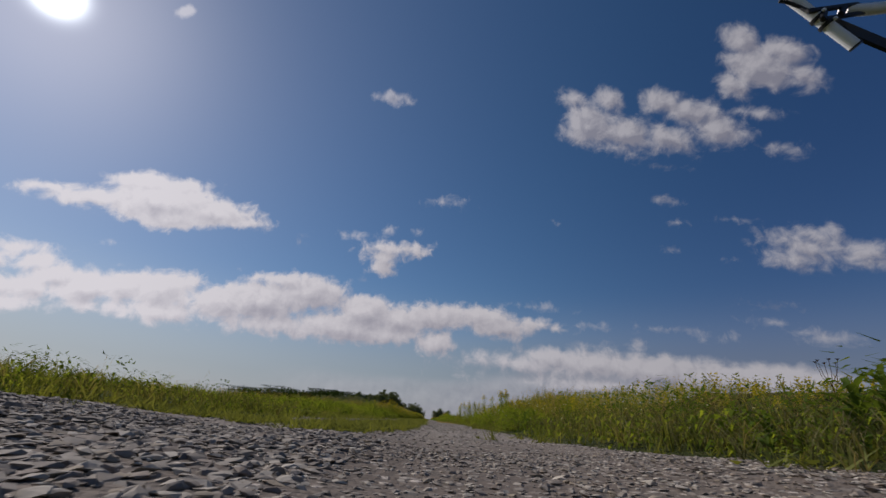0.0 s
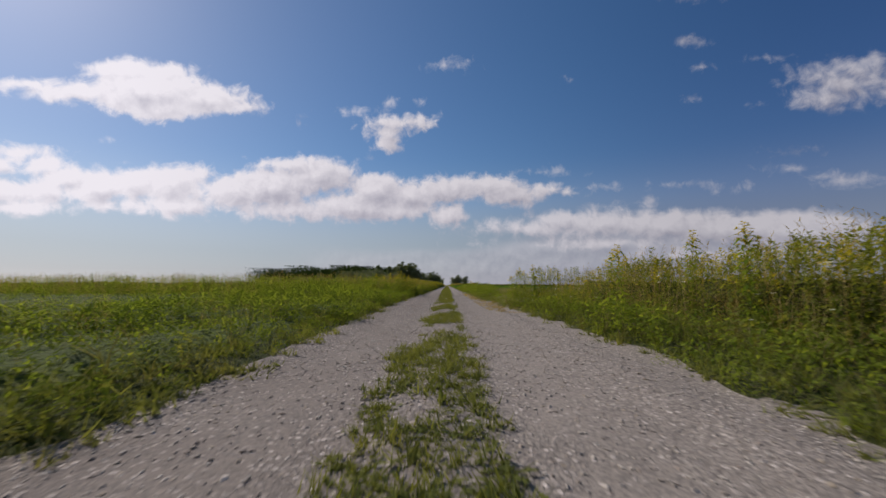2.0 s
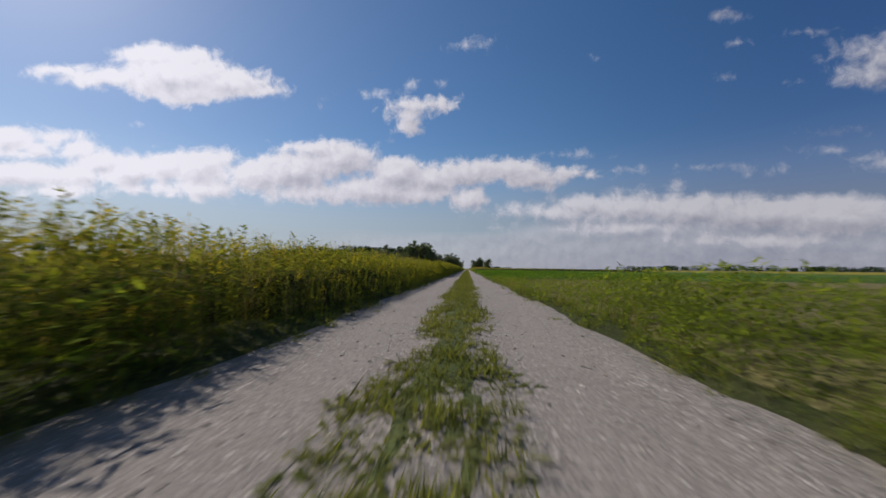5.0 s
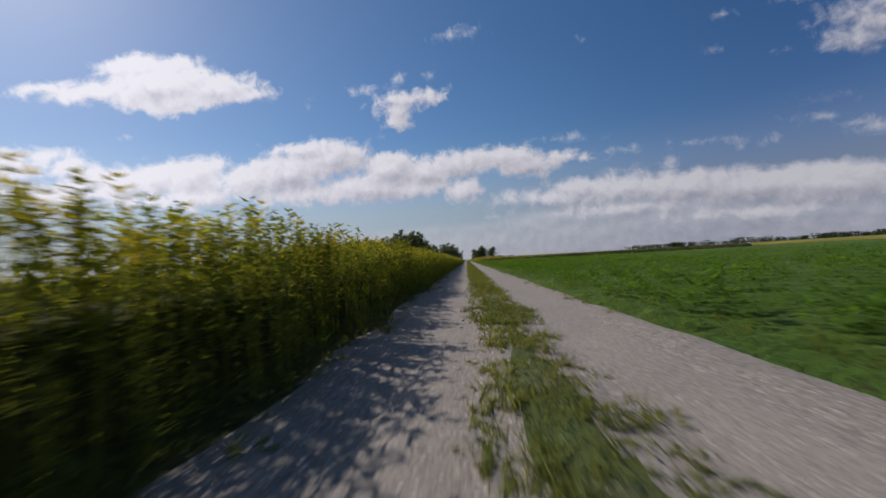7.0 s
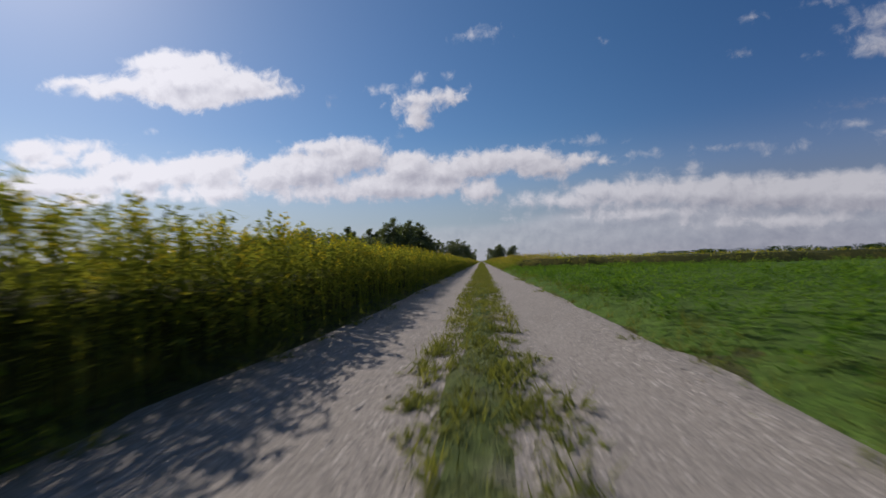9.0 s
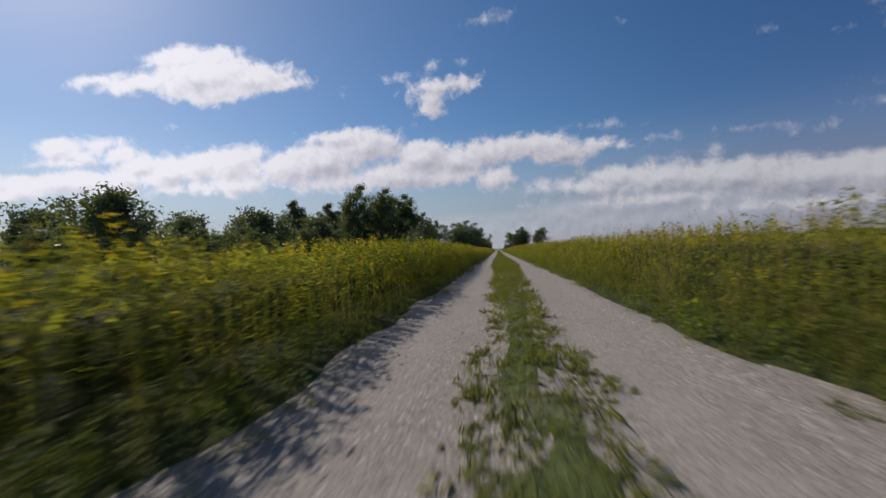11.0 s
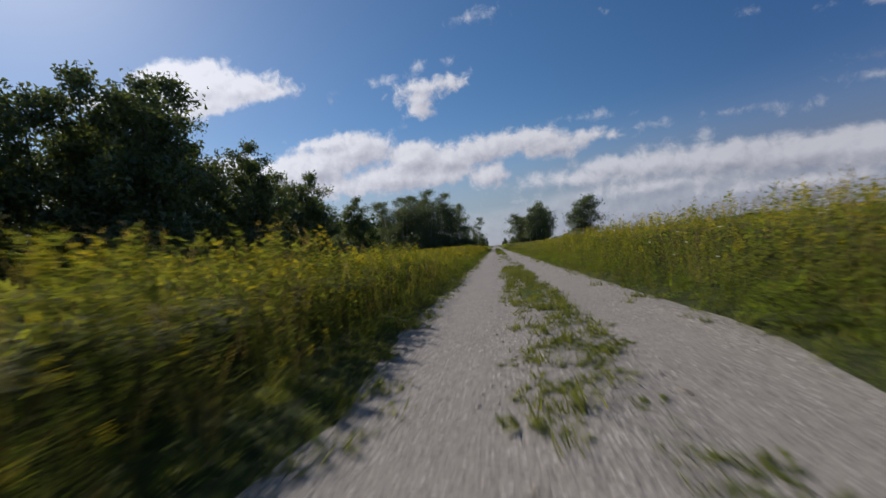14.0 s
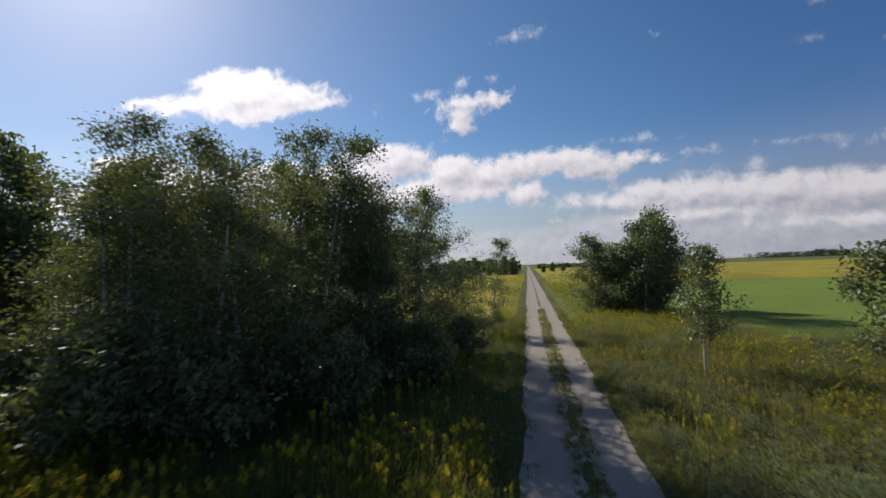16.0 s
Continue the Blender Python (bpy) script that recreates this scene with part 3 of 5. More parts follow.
def sprig_umbel(r):
    s = Sprig()
    side = ring(r.uniform(0, 3.14))
    s.strip([np.zeros(3), np.array([0, 0, 0.6]), np.array([0, 0, 0.92])], [0.005, 0.004, 0.003], side, 0)
    for i in range(5):
        s.leaf(np.array([0, 0, 0.15 + 0.1 * i]), ring(i * 2.4), 0.16, 0.02, 0.6, 0)
    for i in range(9):
        s.leaf(np.array([0, 0, 0.94]), ring(i * 0.7), r.uniform(0.04, 0.07), 0.014, 0.4, 1, rise=0.6)
    return s.arrays()


def scatter(name, kinds, x, y, z, height, mats, label, category, stretch=None, r=RNG):
    """One sheet of many plants: each a turned, scaled copy of one of the kinds, joined into one mesh."""
    n = len(x)
    which = r.integers(0, len(kinds), n)
    yaw = r.uniform(0, 2 * np.pi, n)
    V, T, M, base = [], [], [], 0
    for k, (v, t, m) in enumerate(kinds):
        sel = np.flatnonzero(which == k)
        if not len(sel):
            continue
        c, s = np.cos(yaw[sel])[:, None], np.sin(yaw[sel])[:, None]
        h = height[sel][:, None]
        w = h if stretch is None else stretch[sel][:, None]
        px = (v[None, :, 0] * c - v[None, :, 1] * s) * w + x[sel][:, None]
        py = (v[None, :, 0] * s + v[None, :, 1] * c) * w + y[sel][:, None]
        pz = v[None, :, 2] * h + z[sel][:, None]
        V.append(np.stack([px, py, pz], -1).reshape(-1, 3))
        T.append((t[None] + (np.arange(len(sel)) * len(v))[:, None, None] + base).reshape(-1, 3))
        M.append(np.tile(m, len(sel)))
        base += len(sel) * len(v)
    me = tri_mesh(name, np.concatenate(V), np.concatenate(T), mats, np.concatenate(M))
    return tagged(new(name, me), label, category, kind="stuff")


def spots(x0, x1, y0, y1, density, r=RNG):
    n = int((x1 - x0) * (y1 - y0) * density)
    return r.uniform(x0, x1, n), r.uniform(y0, y1, n)


def along(y, *stops):
    """A value along the road, between given (y, value) stops."""
    ys, vs = zip(*stops)
    return np.interp(y, ys, vs)


# ---- the ground, the road and the fields ----
def steps(*runs):
    """Grid lines: runs of (start, end, step), joined."""
    return np.unique(np.concatenate([np.arange(a, b + 1e-6, s) for a, b, s in runs]).round(4))


def widen(X, Y):
    """How much wider than its narrowest the gravel is on either side."""
    right = along(Y, (2, 0.45), (4.5, 0.0), (7, 0.12), (13, 0.30), (17, 0.60), (28, 0.62), (34, 0.30), (60, 0.25), (90, 0.18), (300, 0.18), (340, 0.05), (440, 0.0))
    left = along(Y, (4, 0.0), (18, 0.12), (30, 0.45), (55, 0.40), (70, 0.28), (230, 0.25), (250, 0.05), (440, 0.0))
    return np.where(X > 0, right, left)


def ragged(X, Y):
    """How far the verge creeps into the track or draws back from it."""
    s = np.sign(X)
    return (0.04 + 0.08 * (Y > 80)) * wobble(s * 5, Y, 0.95, 2.6) + widen(X, Y) + 0.17 * wobble(s * 3, Y, 1.9, 0.7) + 0.08 * wobble(s * 2, Y, 0.55, 1.2) + 0.11 * np.clip((70 - Y) / 20, 0, 1) * wobble(X * 2, Y, 4.3, 2.0)


def ground_z(X, Y):
    X, Y = np.asarray(X, float), np.asarray(Y, float)
    side = np.clip((np.abs(X) - 1.02 - ragged(X, Y)) / 0.9, 0, 1)
    near = np.clip(1 - (np.abs(X) - 20) / 60, 0, 1)
    hollow = 0.10 * np.clip((4.6 - Y) / 3.2, 0, 1) * np.clip((np.abs(X) - 0.9) / 1.1, 0, 1) * near
    return -0.07 + 0.13 * side + hollow + near * side * (0.03 * wobble(X, Y, 0.8) + 0.015 * wobble(X, Y, 3.1, 1.3))


def road_z(X, Y):
    ax = np.abs(X)
    crown = 0.025 * np.exp(-((X / 0.30) ** 2)) + 0.02 * np.exp(-(((ax - 1.5) / 0.18) ** 2))
    edge = np.clip((ax - 1.9 - widen(X, Y)) / 0.35, 0, 1)
    heap_right = 0.105 * np.exp(-(((X - 2.3) / 0.9) ** 2)) * np.clip((4.4 - Y) / 3.0, 0, 1)
    heap = 0.14 * np.exp(-(((X + 1.5) / 0.85) ** 2)) * np.clip((5.0 - Y) / 3.5, 0, 1)
    return crown + heap + heap_right - 0.14 * edge + 0.006 * wobble(X, Y, 5.0, 0.4) + 0.008 * wobble(X, Y, 1.6, 2.4) + 0.003 * wobble(X, Y, 17.0, 1.1)


xs = steps((-3000, -200, 400), (-200, -40, 20), (-40, -8, 4), (-8, -2.8, 0.65), (-2.7, -1.0, 0.1), (-0.8, 0.8, 0.4), (1.0, 2.8, 0.1), (2.9, 8, 0.7), (8, 40, 4), (40, 200, 20), (200, 3000, 400))
ys = steps((-600, -40, 140), (-40, -2, 2), (-2, 60, 0.4), (60, 440, 1.3), (440, 600, 8), (600, 1000, 50), (1000, 4000, 500))
tagged(new("ground", grid_mesh("ground", xs, ys, lambda X, Y: ground_z(X, Y) + RNG.uniform(-0.02, 0.02, X.shape) * (np.abs(np.abs(X) - 1.9) < 0.8) * along(Y, (0, 0.35), (60, 0.35), (70, 0.55)), MAT_SOIL)), "flat meadow ground of soil and short green grass", "ground", kind="structure")

xs = steps((-2.755, 3.04, 0.095))
ys = steps((-4, 14, 0.08), (14, 60, 0.25), (60, 440, 0.8), (440, 1500, 10))
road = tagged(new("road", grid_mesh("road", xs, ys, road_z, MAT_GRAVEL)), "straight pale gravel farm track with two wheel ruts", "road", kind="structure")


def field(name, x0, x1, y0, y1, top, rough, mat, label, step=1.0, bank=0.8):
    """A standing crop or meadow as one thick, uneven sheet whose sides go down to the ground."""
    def height(X, Y):
        d = np.minimum(np.minimum(X - x0, x1 - X), np.minimum(Y - y0, y1 - Y))
        k = np.clip(d / bank, 0, 1)
        h = top + rough * wobble(X, Y, 1.1, 0.3) + rough * 0.7 * wobble(X, Y, 3.7, 1.9) + rough * RNG.uniform(-0.6, 0.6, X.shape)
        return ground_z(X, Y) - 0.1 + k * (h + 0.1)
    xs = np.linspace(x0, x1, max(4, int((x1 - x0) / step) + 1))
    ys = np.linspace(y0, y1, max(4, int((y1 - y0) / step) + 1))
    return tagged(new(name, grid_mesh(name, xs, ys, height, mat)), label, "field", kind="structure")


field("field_1", 1.15, 90, 92, 207, 0.07, 0.04, MAT_CLOVER, "low bright green clover field beside the track", 0.8)
field("field_2", 1.5, 160, 29.5, 91, 0.06, 0.03, MAT_MOWN, "mown meadow of short green and tan grass", 0.9)
field("field_3", 2.5, 60, 208, 352, 0.70, 0.13, MAT_CANOPY_SHADE, "tall meadow of dry grass and goldenrod", 0.9)
field("field_4", -60, -6.0, 46, 346, 0.80, 0.12, MAT_CANOPY_SHADE, "wide field of flowering goldenrod", 0.9)
# dark inner sheets: they block the sun and stand for shade among the stems
field("field_13", -6.8, -2.3, 70, 232, 0.54, 0.10, MAT_CANOPY_SHADE, "dense goldenrod stems along the track as a sheet in shade colour", 0.24, 0.25)
field("field_15", -6.8, -2.8, 232.5, 247, 0.45, 0.12, MAT_CANOPY_SHADE, "open goldenrod along the track as a sheet in shade colour", 0.3, 0.6)
field("field_16", -6.8, -2.6, 247.5, 286, 0.44, 0.10, MAT_CANOPY_SHADE, "dense goldenrod stems before the trees as a sheet in shade colour", 0.24, 0.25)
field("field_17", -6.8, -2.5, 286.5, 346, 0.46, 0.10, MAT_CANOPY_SHADE, "thinner goldenrod stems before the trees as a sheet in shade colour", 0.24, 0.3)
field("field_14", -6.8, -2.9, 44, 71, 0.40, 0.12, MAT_CANOPY_SHADE, "dry grass and goldenrod stems as a sheet in shade colour", 0.3, 0.4)
field("field_5", -110, -1.7, -25, 43, 0.09, 0.05, MAT_MEADOW, "low green weedy meadow", 0.8)
field("field_6", 4.0, 45, -25, 28.5, 0.66, 0.12, MAT_CANOPY_SHADE, "strip of tall goldenrod and dry grass", 0.8)
# low sheets under the plants, with the gaps' shade in their colour
field("field_7", 1.9, 26, 353, 418, 0.14, 0.10, MAT_TALLMEADOW_SHADE, "meadow of weeds and goldenrod", 0.8)
field("field_8", -40, -2.6, 346.5, 392, 0.14, 0.10, MAT_TALLMEADOW_SHADE, "meadow of goldenrod before the trees", 0.8)
field("field_18", 2.3, 13.6, 419, 500, 0.26, 0.12, MAT_MEADOW, "rough green grass beside the track", 0.8)
field("field_9", 14, 170, 419, 500, 0.10, 0.04, MAT_CROPSHEET, "flat bright green crop field", 2.0)
field("field_10", 4.0, 420, 501, 830, 0.5, 0.1, MAT_YELLOW, "distant yellow goldenrod field", 4.0)
field("field_11", -30, -2.4, 432, 600, 0.5, 0.1, MAT_YELLOW, "distant yellow goldenrod field", 2.0)
field("field_12", 91, 500, 60, 379, 0.4, 0.1, MAT_YELLOW, "far yellow-green meadow", 6.0)

# ---- stones of the track ----
def stone_kind(r):
    bm = bmesh.new()
    for _ in range(11):
        p = Vector(r.normal(size=3))
        p.normalize()
        bm.verts.new((p.x, p.y * 0.8, p.z * 0.34))
    out = bmesh.ops.convex_hull(bm, input=bm.verts[:])
    loose = [v for v in bm.verts if not v.link_faces]
    bmesh.ops.delete(bm, geom=loose, context="VERTS")
    bmesh.ops.triangulate(bm, faces=bm.faces[:])
    bm.verts.index_update()
    v = np.array([v.co[:] for v in bm.verts])
    t = np.array([[q.index for q in f.verts] for f in bm.faces])
    bm.free()
    return v, t, np.zeros(len(t), int)


STONES = [stone_kind(RNG) for _ in range(8)]


def stones(name, x, y, size, label):
    z = road_z(x, y) + size * 0.12
    return scatter(name, STONES, x, y, z, size * RNG.uniform(0.7, 1.3, len(x)), [MAT_STONE], label, "gravel", stretch=size)


bits = []
for x0, x1, y0, y1, d, lo, hi in ((-1.8, 1.8, 2.0, 7, 180, 0.006, 0.019), (0.2, 2.4, 0.2, 2.8, 1300, 0.005, 0.015), (-1.9, 0.3, 0.2, 3.0, 1600, 0.006, 0.026), (-1.8, -0.3, 3.6, 14, 170, 0.007, 0.022), (-1.75, 1.9, 7, 20, 240, 0.006, 0.019), (-1.75, 1.75, 20, 45, 130, 0.007, 0.020), (-0.6, 0.6, 36, 51, 50, 0.010, 0.030), (-0.8, 0.8, 17, 42, 110, 0.007, 0.020), (-0.7, 0.7, 42, 60, 55, 0.009, 0.024), (-0.65, 0.65, 60, 440, 6, 0.014, 0.030), (1.25, 1.7, 45, 440, 9, 0.012, 0.028), (-1.7, -1.25, 45, 440, 8, 0.012, 0.028), (-1.25, 1.25, 45, 90, 30, 0.010, 0.024), (-0.7, 0.7, 325, 372, 22, 0.012, 0.026)):
    x, y = spots(x0, x1, y0, y1, d)
    bits.append((x, y, RNG.uniform(lo, hi, len(x))))
x, y, s = (np.concatenate(q) for q in zip(*bits))
stones("gravel", x, y, s, "loose grey and beige crushed stones on the track")

# ---- plants ----
R1 = np.random.default_rng(11)
GRASS = [sprig_grass(R1, 7, 0.14, 0.75) for _ in range(8)]
TUSSOCK = [sprig_tussock(R1) for _ in range(8)]
ROD = [sprig_goldenrod(R1, 34, 9, i % 5 < 2) for i in range(10)]
ROD_LIGHT = [sprig_goldenrod(R1, 26, 10, i % 2 == 0, 1.5) for i in range(8)]
ROD_PLAIN = [sprig_goldenrod(R1, 22, 2, False) for _ in range(6)]
STRAW = [sprig_straw(R1, 4) for _ in range(6)]
WEED = [sprig_weed(R1, 10) for _ in range(8)]
CLUMP = [sprig_clump(R1, 17, 0.5) for _ in range(8)]
BUSH = [sprig_bush(R1, 40, 0.10, 0.18, 0.85) for _ in range(8)]
BUSH_GREEN = [sprig_bush(R1, 40, 0.05, 0.08) for _ in range(8)]
BUSH_MID = [sprig_bush(R1, 46, 0.04, 0.06, 1.25) for _ in range(8)]
BUSH_LOW = [sprig_bush(R1, 32, 0.05, 0.05, 1.9) for _ in range(8)]
UMBEL = [sprig_umbel(R1) for _ in range(4)]
BUSH_CROP = [sprig_bush(R1, 26, 0.0, 0.10, 2.9) for _ in range(8)]


def left_height(y):
    return along(y, (-30, 0.52), (18, 0.48), (36, 0.44), (39, 1.22), (60, 1.20), (105, 1.36), (130, 1.41), (170, 1.36), (228, 1.22), (240, 1.12), (249, 1.34), (272, 1.30), (285, 1.26), (300, 1.18), (312, 1.24), (330, 1.28), (341, 1.02), (349, 0.85), (372, 1.0), (385, 1.15), (398, 1.1), (600, 1.0))


def right_height(y):
    return along(y, (-30, 0.8), (5, 0.85), (11, 1.15), (17, 1.36), (22, 1.38), (28.5, 1.25), (30.5, 0.55), (40, 0.45), (47, 0.62), (66, 0.62), (88, 0.3), (93, 0.16), (206, 0.16), (210, 1.22), (250, 1.28), (270, 1.28), (335, 1.30), (344, 1.25), (353, 1.10), (364, 0.92), (375, 0.75), (440, 0.9), (600, 1.0))


def slope(x, start, run):
    """Plants are low beside the track and reach their full height further in."""
    return np.clip(0.25 + 0.75 * (np.abs(x) - start) / run, 0.2, 1.0)


def plant(name, kinds, areas, mats, label, height, keep=None, category="plants"):
    xs_, ys_ = [], []
    for a in areas:
        x, y = spots(*a)
        xs_.append(x), ys_.append(y)
    x, y = np.concatenate(xs_), np.concatenate(ys_)
    if keep is not None:
        k = keep(x, y)
        x, y = x[k], y[k]
    h = height(x, y) * RNG.uniform(0.80, 1.10, len(x)) * (1 + 0.12 * wobble(x, y, 0.9, 0.5))
    return scatter(name, kinds, x, y, ground_z(x, y) - 0.01, h, mats, label, category)


side_height = lambda x, y: np.where(x < 0, left_height(y) * slope(x, 1.65, np.where(y < 100, 1.3, np.where(y < 232, 0.6, np.where(y < 247, 0.75, np.where(y < 258, 0.7, np.where(y < 280, 0.9, 1.2)))))), right_height(y) * slope(x, np.where(y < 27, 2.15, 1.6), np.where(y < 27, 2.9, np.where(y < 42, 1.8, np.where(y < 75, 0.7, np.where(y < 100, 1.8, 1.6))))))
edge = lambda x, y: np.abs(x) > 1.50 + ragged(x, y)

plant("goldenrod", ROD, [(-2.8, -1.75, 66, 232, 25), (-2.8, -1.75, 232, 286, 16), (-2.8, -1.75, 286, 349, 20), (-2.8, -1.9, 38, 66, 13), (-4, -2.8, 70, 349, 8), (-4, -2.8, 42, 70, 6), (-6.5, -4, 42, 335, 2.4), (1.95, 3.4, 208, 348, 9), (3.4, 8, 208, 348, 3.0), (3.4, 7.5, 1.2, 9, 13), (3.3, 7, 9, 29, 8), (2.3, 3.3, 23, 29.5, 5), (1.9, 3.4, 44, 66, 0.5)],
      [MAT_ROD, MAT_FLOWER], "dense yellow-flowering goldenrod beside the gravel track", side_height, edge)
def drift(x, y):
    """Where the meadow's goldenrod stands in tall drifts (near one) and where it leaves gaps (near zero)."""
    return np.clip(0.5 + 0.75 * wobble(x, y, 0.62, 1.1) + 0.40 * wobble(x, y, 1.7, 0.4), 0, 1)


plant("meadow_goldenrod", ROD_LIGHT, [(-8, -1.8, 345, 400, 15), (-16, -8, 350, 398, 12), (-26, -16, 352, 398, 7), (-10, -1.9, 400, 432, 3)],
      [MAT_ROD, MAT_FLOWER], "drifts of yellow goldenrod in the meadow", lambda x, y: np.maximum(side_height(x, y), 0.55) * (0.62 + 0.55 * drift(x, y)), lambda x, y: edge(x, y) & (drift(x, y) > np.where(x > 0, np.where(y > 392, 0.58, 0.42), np.where((y < 384) & (x < -3), 0.50, 0.30))))
plant("mixed_meadow", [sprig_goldenrod(R1, 26, 8, i % 5 < 2, 1.45) for i in range(8)], [(2.0, 8, 348, 395, 9.0), (8, 14, 350, 395, 5), (2.1, 13, 395, 430, 7.0)],
      [MAT_ROD, MAT_FLOWER], "green meadow herbs with a few yellow goldenrods", lambda x, y: np.maximum(side_height(x, y), 0.5) * (0.55 + 0.5 * drift(x, y)), lambda x, y: edge(x, y) & (drift(x, y) > 0.3))
plant("green_herbs", ROD_PLAIN, [(-45, -4, 38, 47, 7), (-2.4, -1.7, 36, 335, 5), (2.2, 3.8, 3, 27, 2), (1.8, 3.6, 27, 42, 4), (1.75, 4.0, 42, 72, 12), (1.8, 3.6, 72, 92, 5), (1.8, 3.4, 208, 350, 6), (1.8, 6, 350, 430, 3), (-5, -1.7, 335, 430, 3)],
      [MAT_WEED, MAT_FLOWER], "tall green leafy herbs on the verge", lambda x, y: side_height(x, y) * np.where((x < -4) & (y < 60), 1.08, 0.85), edge)
plant("goldenrod_clump", CLUMP, [(-8, -3.4, 66, 335, 4.0), (-11, -5, 46, 335, 0.8), (-40, -11, 46, 335, 0.2), (-40, -6, 335, 395, 1.0), (6, 14, 208, 348, 1.3), (14, 40, 208, 348, 0.5), (6, 30, -15, 25, 0.7), (8, 26, 350, 418, 1.3), (-26, -2.5, 432, 560, 0.5), (4, 60, 505, 560, 0.3), (2.6, 13, 424, 500, 1.2)],
      [MAT_ROD, MAT_FLOWER], "far goldenrod clumps with yellow tops", lambda x, y: np.where((x < 0) & (x > -11) & (y < 335), left_height(y) * 0.92, 1.15))
plant("goldenrod_thicket", BUSH, [(-2.9, -1.7, 66, 232, 16), (-2.9, -1.7, 232, 286, 11), (-2.9, -1.7, 286, 349, 7), (-4, -2.9, 66, 349, 10), (-7, -1.8, 349, 398, 3), (-16, -7, 358, 399, 1.5), (1.8, 12, 348, 392, 3), (1.8, 14, 392, 430, 4), (-5, -1.7, 392, 432, 4), (1.5, 2.6, 208, 350, 7), (-4, -2.0, 40, 66, 6), (1.9, 3.6, 208, 350, 8), (4.4, 7, -2, 8, 6), (3.8, 7, 8, 29, 8), (2.1, 3.8, 22, 29.8, 12), (3.4, 4.6, 8, 22, 9), (2, 6, 352, 400, 1.5)], [MAT_ROD, MAT_FLOWER], "tangled leafy goldenrod thicket beside the track", lambda x, y: side_height(x, y) * 0.98, edge)
plant("meadow_bushes", BUSH_LOW, [(-45, -9, 34, 46, 3.0), (-9, -1.7, 11, 33, 14), (-9, -2.6, 6, 11, 7), (-32, -9, 4, 34, 1.6), (1.45, 4.1, 7.5, 28, 17), (1.6, 2.8, 28, 43, 12), (2.8, 7, 28, 43, 5), (1.6, 2.8, 74, 92, 7), (1.5, 2.7, 207, 352, 7), (-2.5, -1.65, 40, 68, 9), (-2.0, -1.3, 66, 349, 4)], [MAT_WEED, MAT_FLOWER], "green bushy weeds at the edge of the meadow",
      lambda x, y: np.where(x > 0, np.where(y < 28, 0.40 * slope(x, 1.2, 1.1), 0.32), along(y, (9, 0.30), (30, 0.38), (36, 0.60), (40, 0.85), (46, 0.55), (300, 0.5)) * slope(x, 1.15, np.where(y < 66, 0.5, 1.0))) * np.clip(1 + 0.65 * wobble(x, y, 0.9, 0.2), 0.25, 2), edge)
plant("meadow_edge_bushes", BUSH_MID, [(-9, -1.7, 32, 44, 11)], [MAT_WEED, MAT_FLOWER], "leafy green mounds of weeds before the goldenrod", lambda x, y: (0.30 + 0.55 * np.clip((np.abs(x) - 1.7) / 3.5 + (y - 38) / 8, 0, 1)) * (1 + 0.4 * wobble(x, y, 1.2, 1.7)), edge)
plant("verge_bushes", BUSH_MID, [(1.55, 3.8, 43, 74, 19)], [MAT_WEED, MAT_FLOWER], "bushy green herbs standing along the verge", lambda x, y: 0.62 * slope(x, 1.5, 0.8) * (1 + 0.5 * wobble(x, y, 1.9, 0.9)), lambda x, y: edge(x, y) & (np.abs(x) > 1.68 + 0.12 * wobble(x, y, 2.1, 0.3)))
plant("tangled_weeds", BUSH_GREEN, [(2.2, 26, 352, 392, 3.0), (2.2, 20, 392, 424, 12), (-9, -2.0, 350, 398, 5), (-16, -9, 350, 398, 3), (-30, -16, 350, 386, 2)], [MAT_DARKLEAF, MAT_FLOWER], "dark green tangled weeds among the goldenrod", lambda x, y: 0.42 + 0.52 * (1 - drift(x, y)) * (x > 0) + 0.15 * wobble(x, y, 1.4, 0.7))
plant("dry_grass", STRAW, [(-5, -2.0, 43, 72, 8), (-45, -3, 37, 47, 3), (-6, -2.6, 72, 110, 2.4), (-5, -2.2, 200, 345, 1.2), (-2.35, -1.8, 225, 345, 6), (2.0, 6, 208, 350, 6), (3.0, 5.5, 8, 27, 10), (2.6, 5.0, 0.5, 8, 11), (2, 12, 350, 392, 3), (1.9, 14, 392, 430, 6), (-7, -2.2, 328, 398, 3), (-20, -7, 340, 400, 0.5), (-9, -2.2, 1, 36, 1.0), (1.7, 4.5, 27, 92, 2.2)],
      [MAT_STRAW], "tall tan dry grass stalks with seed heads", lambda x, y: np.maximum(side_height(x, y) * np.where((x < -5) & (y < 60), 1.15, 1.05), 0.32), edge)
plant("verge_grass", GRASS, [(-2.1, -1.45, -3, 70, 7), (-2.1, -1.45, 225, 440, 6), (1.45, 2.3, -3, 440, 8), (-9, -2.1, 8, 38, 4), (-7, -1.6, -1, 8, 20), (1.8, 4.5, 8, 27, 9), (2.3, 4.2, -1, 8, 8), (2.4, 5, 27, 92, 3), (-4, -2.4, 330, 430, 6), (2.4, 5, 345, 430, 6)],
      [MAT_GRASS], "green and yellowish grass on the verge", lambda x, y: np.where(np.abs(x) < 1.9, 0.22, np.where(y < 38, np.where(x < 0, np.where(y < 8, 0.36, 0.30), np.where(y < 8, 0.42, 0.34)), 0.34)), edge, "grass")
